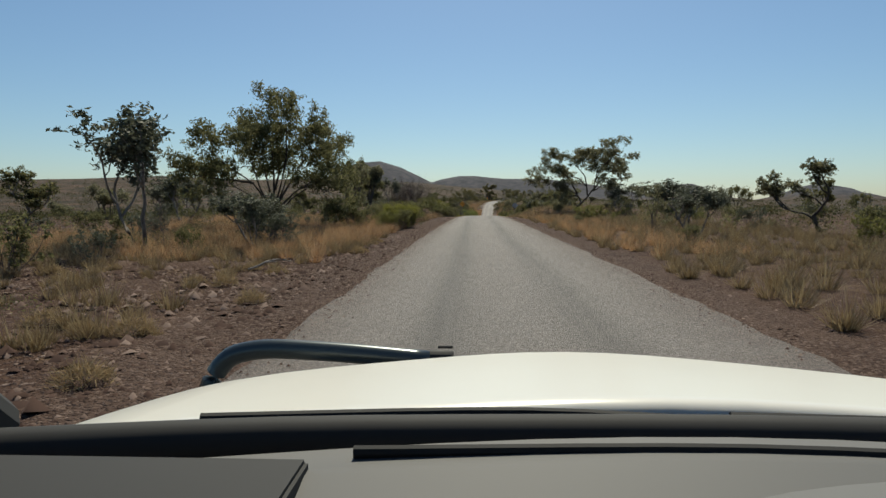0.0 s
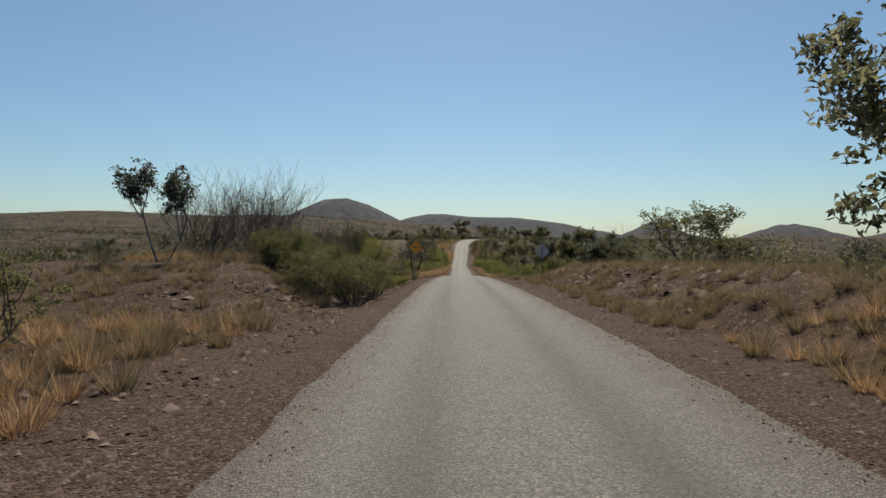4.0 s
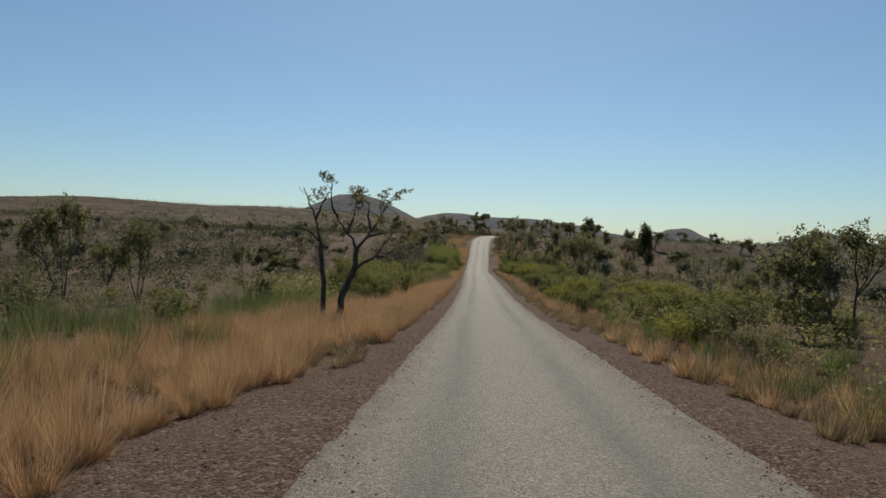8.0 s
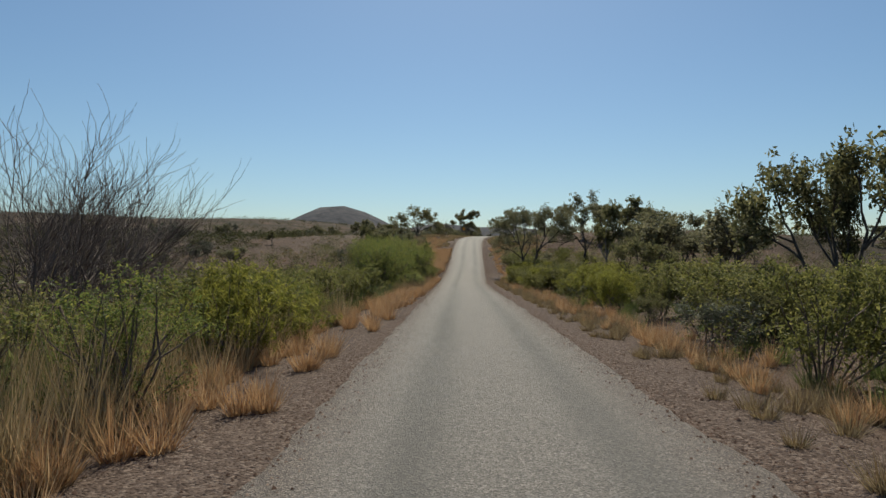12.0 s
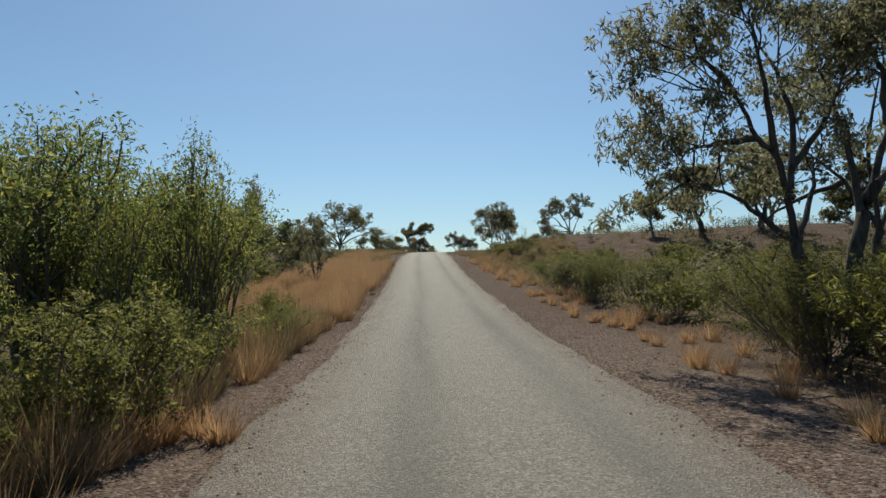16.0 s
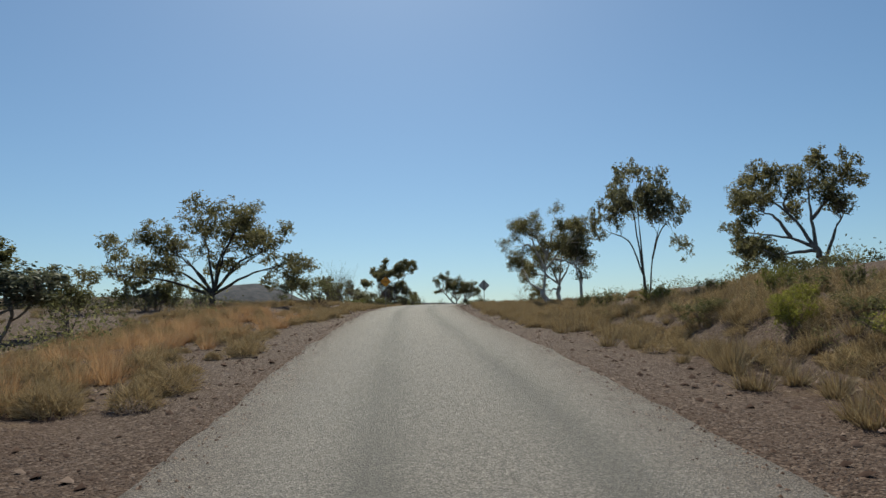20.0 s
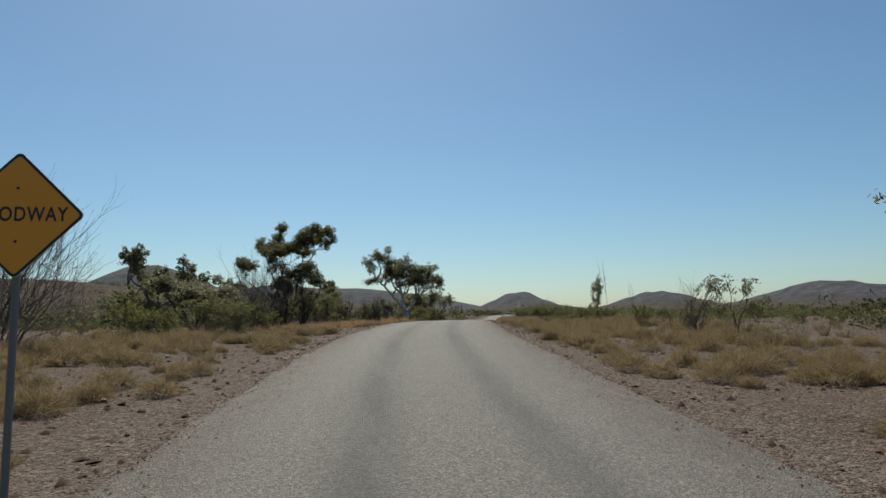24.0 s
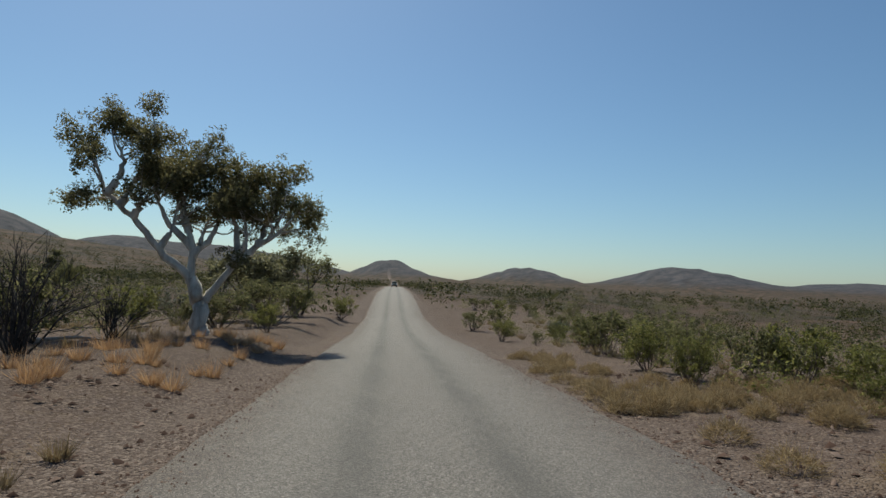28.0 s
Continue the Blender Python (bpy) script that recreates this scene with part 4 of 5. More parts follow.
limb_tree("dark_acacia", 12, [(0, 0), (-0.4, 1.4)], [[(-0.4, 1.2), (-3, 6), (-5.4, 10.6)], [(-0.4, 1.4), (-2, 8), (-3.0, 11.6)], [(-0.4, 1.4), (-3.4, 5), (-6, 7.4)], [(-0.2, 1.4), (0.4, 6), (-0.8, 9.4)], [(-0.2, 1.4), (1.6, 8), (2.6, 11.6)], [(1.6, 8), (3, 9.6), (3.8, 10.8)], [(-0.2, 1.2), (2, 4), (4.6, 5.2)], [(-0.2, 1.4), (1, 4.4), (1.8, 6.2)], [(-0.3, 1.4), (-1.4, 4.4), (-2.2, 6)], [(-0.2, 1.4), (0.2, 3.6), (0.2, 4.8)]], DARK_BARK, GUM_BACKLIT, 25000, 0.26, 1.3, 0.5, 0.3, 0.11, "acacia_tree", 0.3, 5)
stand("dark_acacia", 11.9, 447.0, -18, "tall many-limbed acacia with dark brownish crown")
limb_tree("white_gum", 13, [(0, 0), (-0.25, 1.7), (-0.7, 3.3)], [[(-0.7, 3.3), (-2.4, 4.9), (-3.7, 6.6), (-4.8, 7.8), (-5.2, 9.4)], [(-4.8, 7.8), (-4.0, 9.0), (-4.2, 10.2)], [(-4.2, 7.2), (-3.4, 8.6), (-2.6, 10.6)], [(-0.7, 3.3), (-0.7, 5.2), (-1.4, 7.0), (-1.0, 9.6)], [(-0.7, 5.0), (-2.0, 6.4), (-2.5, 7.8)], [(0, 2.0), (0.7, 2.9), (1.8, 4.4), (3.4, 5.6), (4.4, 7.4)], [(1.8, 4.4), (1.6, 6.0), (1.2, 7.6)], [(3.0, 5.3), (3.2, 6.6), (3.6, 7.6)],
    [(1.8, 4.4), (3.2, 5.5), (4.4, 6.4)], [(-0.7, 4.6), (0.2, 5.8), (0.6, 7.4)], [(-1.0, 6.0), (-1.6, 7.2), (-1.7, 8.0)], [(-0.7, 4.4), (-0.3, 5.6), (-0.2, 6.2)], [(-2.4, 4.9), (-1.8, 5.8), (-1.6, 6.6)], [(1.4, 4.0), (2.2, 5.2), (2.6, 6.0)], [(-3.7, 6.6), (-3.2, 7.2), (-3.0, 7.6)]], WHITE_BARK, GUM_BACKLIT, 32000, 0.47, 1.15, 0.4, 0.2, 0.075, twigs=6)
stand("white_gum", 25.3, 445.6, -22, "spreading white-trunked gum casting shade on bare gravel", 0.685)


# ---------------------------------------------------------------- shrubs by stretches
BULK = {}


def bulk(kind, x, y, high, wide, turn):
    """A shrub far back from the road, kept to be joined with its like."""
    far_kind = "far_" + kind if "far_" + kind in KINDS else kind
    name, parts, (w0, h0) = KINDS[far_kind]
    for part_name, me in parts:
        v = np.empty(3 * len(me.vertices), np.float32)
        me.vertices.foreach_get("co", v)
        loops = np.empty(len(me.loops), np.int32)
        me.loops.foreach_get("vertex_index", loops)
        v = v.reshape(-1, 3) * [wide / w0, wide / w0, high / h0]
        c, s = math.cos(turn), math.sin(turn)
        v = np.stack([c * v[:, 0] - s * v[:, 1] + x, s * v[:, 0] + c * v[:, 1] + y, v[:, 2] + float(ground_z(x, y)) - 0.05], -1)
        BULK.setdefault((me.materials[0].name, part_name), (me.materials[0], []))[1].append((v, loops.reshape(-1, 4)))


def lay_bulk():
    for (look_name, part_name), (material, pieces) in BULK.items():
        starts = np.cumsum([0] + [len(v) for v, f in pieces[:-1]])
        me = mesh_of("undergrowth", np.concatenate([v for v, f in pieces]), np.concatenate([f + k for (v, f), k in zip(pieces, starts)]), material)
        tagged(new("undergrowth", me), "mixed shrubs standing back from the road" if part_name == "crown" else "thin stems of shrubs standing back from the road", "undergrowth", kind="stuff")


def scatter(kinds, count, y0, y1, u0, u1, low, high, seed, squat=1.0):
    r = random.Random(seed)
    for _ in range(count):
        y = r.uniform(y0, y1)
        x = float(road_x(y)) + r.uniform(u0, u1)
        h = r.uniform(low, high)
        kind, wide = r.choice(kinds), h * squat * r.uniform(0.9, 1.5)
        if KINDS[kind][0] == "shrub" and abs(x - float(road_x(y))) > 9.0:
            bulk(kind, x, y, h, wide, r.uniform(0, 6.28))
        else:
            plant(kind, x, y, h, wide, None, r)


GREENS, OLIVES = ["green_a", "green_b"], ["olive_a", "olive_b", "grey_a"]
scatter(OLIVES, 8, 12, 34, -24, -9, 0.9, 1.9, 1)
scatter(OLIVES, 7, 36, 60, -12, -4.8, 0.7, 1.4, 2)
scatter(OLIVES, 12, 10, 75, 9, 26, 0.9, 2.0, 3)
scatter(OLIVES, 8, 55, 82, -20, -6, 0.9, 2.0, 4)
scatter(["fine_a", "fine_a", "olive_a"], 20, 86, 99, -7.8, -3.9, 1.1, 1.9, 5, 1.3)
scatter(OLIVES, 10, 80, 120, -26, -10, 0.8, 1.8, 6)
scatter(OLIVES, 10, 80, 130, 10, 28, 0.9, 2.0, 7)
scatter(["yellow_a", "green_b"], 5, 103, 120, -6.5, -4.2, 0.5, 1.0, 8)
scatter(OLIVES + GREENS, 16, 126, 172, -22, -8.5, 0.7, 1.6, 9)
scatter(GREENS, 18, 167, 192, -10, -6.4, 2.0, 2.9, 10)
scatter(GREENS + ["olive_a"], 26, 128, 200, 6.2, 16, 0.8, 1.7, 11)
scatter(GREENS, 16, 198, 244, -10, -5.2, 1.3, 2.3, 12)
scatter(["grey_a", "olive_a", "green_b"], 10, 117, 136, -9.5, -5.2, 0.8, 1.5, 33)
scatter(GREENS, 30, 200, 262, 5.6, 13, 1.3, 2.4, 13)
scatter(["leafy_a", "leafy_b"], 24, 236, 271, -6.9, -4.9, 1.8, 4.4, 14, 0.6)
scatter(["leafy_a", "leafy_b"], 14, 248, 272, -9.2, -6.6, 3.0, 5.4, 34, 0.6)
plant("leafy_a", 0.6, 268.6, 4.2, 3.4)
plant("leafy_b", 0.0, 271.2, 3.8, 3.0)
plant("leafy_b", 1.5, 266.2, 4.3, 2.3)
plant("leafy_a", 1.0, 264.0, 3.5, 1.7)
plant("leafy_a", -0.6, 265.0, 4.6, 3.4)
scatter(["leafy_b", "green_a"], 14, 236, 272, -5.0, -3.6, 1.0, 1.9, 35, 0.9)
scatter(["fine_a", "strap_a"], 5, 261.5, 266.5, 5.6, 8.5, 2.0, 2.6, 26, 1.2)
scatter(["fine_a", "strap_a"], 14, 222, 262, 5.2, 9, 1.5, 2.3, 36, 1.1)
scatter(["fine_a", "olive_a"], 9, 268, 292, 5.4, 9, 1.3, 2.0, 37, 1.1)
scatter(["round_b", "gum_e", "gum_c", "round_a"], 22, 215, 335, 22, 85, 3.2, 5.6, 27, 0.7)
scatter(["round_b", "gum_e", "round_c", "round_a"], 18, 60, 200, 28, 110, 2.6, 5.0, 28, 0.8)
scatter(["round_b", "round_a", "round_c"], 20, 120, 330, -110, -26, 3.0, 6.0, 29, 0.7)
scatter(OLIVES, 4, 316, 350, 9, 12.5, 0.5, 0.9, 30)
scatter(["round_c", "bare_b", "bare_b"], 5, 22, 34, -11.5, -7.5, 1.6, 2.6, 31, 0.9)
scatter(["round_b", "gum_e", "round_a"], 14, 400, 560, -70, -22, 3.5, 6.5, 32, 0.7)
scatter(["olive_a", "green_a"], 9, 37, 48, -7.5, -4.6, 1.1, 1.8, 24)
scatter(["olive_a", "green_b"], 8, 48, 62, -9, -4.8, 1.1, 1.9, 25)
scatter(OLIVES, 18, 268, 345, -22, -9.5, 1.0, 2.4, 15)
scatter(GREENS + ["olive_a"], 24, 256, 294, 6.5, 16, 1.3, 2.2, 16)
scatter(OLIVES, 8, 300, 350, 9.5, 20, 0.5, 1.0, 17)
scatter(OLIVES, 9, 352, 400, -30, -12, 1.0, 2.2, 18)
scatter(["burnt_a", "bare_b", "olive_b"], 13, 398, 432, -18, -8.5, 1.6, 3.2, 19)
scatter(GREENS + ["olive_b"], 22, 388, 440, 9.5, 26, 0.6, 1.3, 20)
scatter(["olive_a", "green_b", "grey_a"], 12, 418, 480, 6.5, 15, 0.8, 1.5, 21)
scatter(OLIVES + GREENS, 16, 445, 500, -20, -5, 1.2, 2.6, 22)
scatter(["olive_a", "green_a", "olive_b"], 8, 429, 448, 7.5, 13, 1.3, 2.1, 38)
scatter(["olive_a", "green_a", "olive_b"], 16, 450, 500, 7, 24, 1.1, 1.9, 39)
scatter(["burnt_a", "bare_b", "olive_b", "olive_a"], 18, 436, 462, -34, -14, 1.4, 2.6, 40)
scatter(["round_c", "round_b", "gum_e"], 9, 38, 75, -34, -16, 2.6, 4.6, 41, 0.8)
scatter(["olive_a", "olive_b", "grey_a"], 14, 14, 60, -26, -9, 0.7, 1.4, 42)
scatter(["olive_a", "grey_a", "green_b"], 20, 20, 80, 6.5, 20, 0.7, 1.5, 43)
scatter(["green_a", "strap_a", "leafy_b"], 9, 200, 216, -7.5, -4.3, 1.5, 2.3, 44)
scatter(["olive_a", "grey_a"], 14, 205, 262, 5.2, 10, 0.9, 1.6, 45)
scatter(["olive_a", "green_a"], 8, 396, 414, -15, -8.6, 1.1, 1.9, 46)
scatter(["olive_a", "green_b"], 5, 292, 318, 7.0, 10, 0.6, 1.1, 47)
scatter(["olive_a", "strap_a"], 5, 38, 42, -5.2, -3.9, 1.2, 1.8, 48)
scatter(["olive_a", "green_a", "olive_b"], 7, 326, 347, 8.6, 11, 0.7, 1.3, 49)
scatter(["olive_a", "olive_b"], 8, 318, 350, 10, 22, 0.5, 1.0, 50)
scatter(["burnt_a", "bare_b", "olive_b", "burnt_a"], 22, 414, 442, -20, -9.5, 1.8, 3.1, 51)
scatter(["gum_e", "round_c", "sapling", "round_a"], 16, 150, 235, 9, 34, 2.2, 4.2, 52, 0.8)
scatter(["olive_a", "grey_a", "green_a"], 12, 280, 300, -14, -8.8, 1.4, 2.5, 53)
scatter(["olive_a", "olive_b"], 6, 400, 416, 8.5, 14, 0.6, 1.1, 54)
scatter(["round_b", "round_c", "gum_e", "round_a"], 46, 190, 430, -130, -18, 2.4, 4.8, 55, 0.9)
scatter(["grey_a", "bare_b"], 3, 21, 27, -8.0, -5.6, 1.2, 1.7, 56)
scatter(["strap_a", "green_a", "olive_a"], 26, 238, 264, 4.9, 9.5, 1.4, 2.3, 57, 1.1)
scatter(["green_a", "strap_a", "olive_a", "green_b"], 44, 150, 206, 5.2, 14, 0.9, 1.8, 59, 1.1)
scatter(["strap_a", "olive_a"], 6, 318, 331, 7.4, 9.4, 0.6, 1.1, 58, 1.3)
scatter(["grey_a", "olive_a", "bare_b", "bare_b", "fine_a"], 30, 284, 332, -22, -11, 1.5, 2.8, 60)
scatter(["grey_a", "green_a", "fine_a"], 10, 120, 134, -6.8, -4.0, 0.7, 1.4, 61)
lay_bulk()

# ---------------------------------------------------------------- grass, stones, far scrub
g = np.random.default_rng(7)


def grass(label, material, n, y0, y1, u0, u1, high, radius, blades, stiff=0.8, wide=0.006, crowd=1.0):
    x, y = strip(g, n, y0, y1, u0, u1)
    keep = np.array([noise.noise((float(a) * 0.35, float(b) * 0.35, 1.0)) for a, b in zip(x, y)]) > g.normal(-0.3 * crowd, 0.2, n)
    x, y = x[keep], y[keep]
    size = g.uniform(0.6, 1.2, len(x))
    tussocks("grass", g, x, y, high * size, radius * size, blades, material, label, wide, stiff)


GOLD, BUFF, HUMMOCK = "golden dry grass along the road edge", "buff dry grass tufts on stony soil", "pale domed spinifex hummocks on stony ground"
grass(GOLD, GOLD_GRASS, 180, 134, 148, -8.5, -3.5, 0.7, 0.32, 400, 0.82, 0.0034, 3)
grass(BUFF, BUFF_GRASS, 240, 140, 200, -8, -2.7, 0.42, 0.28, 170, 0.75, 0.005, 2)
grass(GOLD, GOLD_GRASS, 820, 146, 196, -8.0, -2.7, 0.72, 0.32, 420, 0.82, 0.0034, 3)
grass(BUFF, BUFF_GRASS, 240, 273, 314, -9.5, -2.9, 0.4, 0.28, 170, 0.75, 0.005, 2)
grass(GOLD, GOLD_GRASS, 660, 273, 312, -10, -3.0, 0.66, 0.32, 400, 0.82, 0.0036, 3)
grass(GOLD, GOLD_GRASS, 420, 300, 350, -10.5, -5.4, 0.5, 0.32, 200, 0.8, 0.005, 2)
grass(GOLD, GOLD_GRASS, 300, 138, 262, 3.6, 6.2, 0.5, 0.25, 170)
grass(GOLD, GOLD_GRASS, 160, 262, 320, 4.0, 6.4, 0.45, 0.25, 170)
grass(GOLD, GOLD_GRASS, 420, 194, 262, -5.6, -2.6, 0.5, 0.28, 190)
grass(BUFF, BUFF_GRASS, 520, 236, 274, -6.0, -3.3, 0.75, 0.32, 190, 0.8, 0.005, 2)
grass(GOLD, GOLD_GRASS, 180, 250, 274, -5.4, -3.3, 0.6, 0.3, 190, 0.8, 0.005, 2)
grass("tall green grass and herbs behind the verge", GREEN_GRASS, 300, 196, 245, -8.5, -4.6, 0.9, 0.35, 110, 0.85, 0.009, 2)
grass(BUFF, BUFF_GRASS, 900, 18, 80, -18, -4.4, 0.5, 0.3, 150, 0.75, 0.006, 2)
grass(GOLD, GOLD_GRASS, 380, 24, 66, -13, -4.6, 0.5, 0.3, 150, 0.75, 0.006, 2)
grass(GOLD, GOLD_GRASS, 50, 432, 445, -8.8, -4.4, 0.42, 0.28, 150, 0.75, 0.006, 2)
grass(GOLD, GOLD_GRASS, 260, 20, 78, 4.8, 9, 0.45, 0.28, 150, 0.75, 0.006, 2)
grass(BUFF, BUFF_GRASS, 420, 6, 32, -20, -5.0, 0.4, 0.28, 140)
grass(BUFF, GOLD_GRASS, 900, 18, 80, -22, -4.6, 0.5, 0.32, 170, 0.75, 0.006, 2)
grass(BUFF, BUFF_GRASS, 900, 8, 82, 4.4, 16, 0.5, 0.3, 150, 0.75, 0.006, 2)
grass(GOLD, GOLD_GRASS, 420, 96, 126, -16, -6.2, 0.55, 0.3, 170, 0.8, 0.005, 3)
grass(BUFF, BUFF_GRASS, 400, 80, 125, -14, -4.4, 0.4, 0.3, 170)
grass(BUFF, BUFF_GRASS, 400, 80, 128, 4.2, 14, 0.4, 0.3, 170)
grass(BUFF, BUFF_GRASS, 620, 150, 262, 3.0, 5.4, 0.32, 0.24, 150, 0.75, 0.005, 2)
grass("tall pale grass stems behind the verge", SPINIFEX, 260, 196, 214, -8.0, -4.0, 1.15, 0.3, 70, 0.93, 0.007, 2)
grass(BUFF, BUFF_GRASS, 420, 128, 200, 3.9, 8, 0.4, 0.26, 170)
grass(BUFF, BUFF_GRASS, 420, 300, 342, 4.6, 12, 0.45, 0.3, 170, 0.75, 0.006, 2)
grass(BUFF, BUFF_GRASS, 260, 388, 428, -11, -4.4, 0.3, 0.28, 170)
grass(GOLD, GOLD_GRASS, 200, 402, 424, -9.5, -4.6, 0.32, 0.28, 170)
grass("tall green grass and herbs behind the verge", GREEN_GRASS, 360, 136, 205, -12, -6.6, 0.9, 0.35, 110, 0.85, 0.009, 2)
grass("tall green grass and herbs behind the verge", GREEN_GRASS, 260, 126, 260, 5.2, 9, 0.6, 0.35, 110, 0.85, 0.008, 2)


def spinifex(n, y0, y1, u0, u1, low, high, blades, crowd=0.0):
    x, y = strip(g, n, y0, y1, u0, u1)
    keep = np.array([noise.noise((float(a) * 0.3, float(b) * 0.3, 4.0)) for a, b in zip(x, y)]) > g.normal(-crowd, 0.12, n)
    x, y = x[keep], y[keep]
    r = g.uniform(low, high, len(x))
    hummocks("spinifex", g, x, y, r * g.uniform(0.75, 1.05, len(x)), r, blades, SPINIFEX, HUMMOCK)


spinifex(1150, 322, 398, -14, -4.2, 0.24, 0.6, 620, 0.1)
spinifex(1150, 335, 432, 4.4, 14, 0.26, 0.66, 620, 0.1)
spinifex(130, 388, 440, 4.3, 7.5, 0.3, 0.6, 480, 0.3)
spinifex(200, 80, 128, 5.0, 13, 0.25, 0.5, 420, 0.1)
spinifex(140, 86, 126, -10, -4.4, 0.22, 0.45, 420, 0.1)
spinifex(420, 306, 340, 5.8, 13, 0.25, 0.6, 420, 0.6)
spinifex(260, 286, 330, 5.0, 14, 0.22, 0.48, 420, 0.1)
spinifex(110, 3, 30, -14, -3.8, 0.2, 0.42, 420, 0.1)


def stones(n, y0, y1, u0, u1, low, high):
    x, y = strip(g, n, y0, y1, u0, u1)
    size = low * (high / low) ** (g.random(n) ** 2.2)
    z = ground_z(x, y) + size * 0.05
    corner = np.array([(1, 0, 0), (0, 1, 0), (-1, 0, 0), (0, -1, 0), (0, 0, 0.7)], float)
    v = corner[None] * g.uniform(0.55, 1.2, (n, 5, 1)) * size[:, None, None] * g.uniform(0.7, 1.3, (n, 1, 3))
    turn = g.uniform(0, 6.28, n)
    c, s = np.cos(turn)[:, None], np.sin(turn)[:, None]
    v = np.stack([c * v[..., 0] - s * v[..., 1], s * v[..., 0] + c * v[..., 1], v[..., 2] + 0.3 * v[..., 0]], -1) + np.stack([x, y, z], -1)[:, None]
    f = np.array([(0, 1, 4), (1, 2, 4), (2, 3, 4), (3, 0, 4)])
    me = mesh_of("stones", v.reshape(-1, 3), (np.arange(n)[:, None, None] * 5 + f[None]).reshape(-1, 3), ROCK)
    tagged(new("stones", me), "loose red-brown stones lying on the verge", "stones", kind="stuff")


stones(16000, -4, 40, -14, -2.9, 0.015, 0.08)
stones(12000, 70, 128, -10, -3.2, 0.015, 0.10)
stones(10000, 66, 128, 3.6, 11, 0.015, 0.085)
stones(2600, 82, 114, 5.2, 10.5, 0.06, 0.24)
stones(1500, 82, 114, -9.5, -4.2, 0.06, 0.22)
stones(9000, 40, 260, -4.6, -2.8, 0.012, 0.05)
stones(9000, 0, 300, 2.8, 4.8, 0.012, 0.05)
stones(14000, 310, 435, -13, -3.2, 0.02, 0.10)
stones(14000, 310, 435, 3.4, 13, 0.02, 0.10)
stones(5500, 3, 28, -15, -3.6, 0.04, 0.15)


def edge_gravel(n, y0, y1):
    """Loose chips strewn over both edges of the seal."""
    y = g.uniform(y0, y1, n)
    side = g.choice([-1.0, 1.0], n)
    half = np.where(side < 0, np.interp(y, WIDE_Y, WIDE_L), np.interp(y, WIDE_Y, WIDE_R))
    u = side * (half + g.normal(0.05, 0.28, n))
    x = road_x(y) + u
    z = np.maximum(ground_z(x, y), np.where(np.abs(u) < half, road_z(y) + 0.045 * (1 - (u / half) ** 2), -99)) + 0.002
    size = g.uniform(0.008, 0.026, n)
    v = np.array([(1, 0, 0), (-0.5, 0.87, 0), (-0.5, -0.87, 0), (0, 0, 0.8)])[None] * g.uniform(0.6, 1.3, (n, 4, 1)) * size[:, None, None] + np.stack([x, y, z], -1)[:, None]
    f = np.array([(0, 1, 3), (1, 2, 3), (2, 0, 3)])
    me = mesh_of("gravel", v.reshape(-1, 3), (np.arange(n)[:, None, None] * 4 + f[None]).reshape(-1, 3), ROCK)
    tagged(new("gravel", me), "loose red-brown chips along the road edges", "gravel", kind="stuff")


edge_gravel(60000, 2, 440)


def far_scrub(n, place, low, high, leaves_each, material, label, spray=0.30):
    """Far bushes as loose clumps of leaf sprays, one mesh."""
    x, y = place
    h = g.uniform(low, high, n)
    k = np.repeat(np.arange(n), leaves_each)
    off = unit(g.normal(size=(len(k), 3))) * np.abs(g.normal(0.8, 0.25, (len(k), 1)))
    wide = h * g.uniform(0.55, 0.95, n)
    c = np.stack([x, y, ground_z(x, y) + far_lumps(x, y) + h * 0.42], -1)[k] + off * np.stack([wide, wide, h * 0.52], -1)[k]
    v, f = leaves(g, c, 1.0, 0.42, 0.0)
    v = (v.reshape(-1, 4, 3) - c[:, None]) * (h[k] * spray)[:, None, None] + c[:, None]
    me = mesh_of("scrub", v.reshape(-1, 3), f, material)
    tagged(new("scrub", me), label, "scrub", kind="stuff")


def ring(n, y0, y1, u0, u1):
    y = g.uniform(y0, y1, n)
    u = np.exp(g.uniform(math.log(u0), math.log(u1), n)) * g.choice([-1, 1], n)
    return road_x(y) + u, y


def fill(n, y0, y1, u0, u1, low, high, sprays, material, label):
    far_scrub(n, strip(g, n, y0, y1, u0, u1), low, high, sprays, material, label, 1.3 / math.sqrt(sprays))


LOW_GREEN, LOW_OLIVE = "low green undergrowth along the road", "low olive undergrowth behind the verge"
fill(220, 126, 200, 6.0, 24, 0.5, 1.5, 230, GREEN_LEAF, LOW_GREEN)
fill(150, 150, 206, 5.2, 18, 0.5, 1.3, 220, GREEN_LEAF, LOW_GREEN)
fill(190, 200, 300, 5.6, 20, 0.6, 1.9, 260, GREEN_LEAF, LOW_GREEN)
fill(120, 160, 262, -14, -6.4, 0.7, 2.0, 260, GREEN_LEAF, LOW_GREEN)
fill(70, 240, 271, -8.5, -4.2, 0.8, 1.9, 260, LEAFY, LOW_GREEN)
fill(130, 258, 300, 12, 44, 0.8, 1.7, 170, OLIVE_LEAF, LOW_OLIVE)
fill(90, 258, 300, 5.6, 14, 0.6, 1.4, 420, OLIVE_LEAF, LOW_GREEN)
fill(230, 124, 262, -70, -14, 0.7, 1.8, 110, OLIVE_LEAF, LOW_OLIVE)
fill(300, 126, 262, 14, 60, 0.8, 2.1, 110, OLIVE_LEAF, LOW_OLIVE)
fill(34, 3, 40, -20, -6.5, 0.3, 0.8, 140, OLIVE_LEAF, LOW_OLIVE)
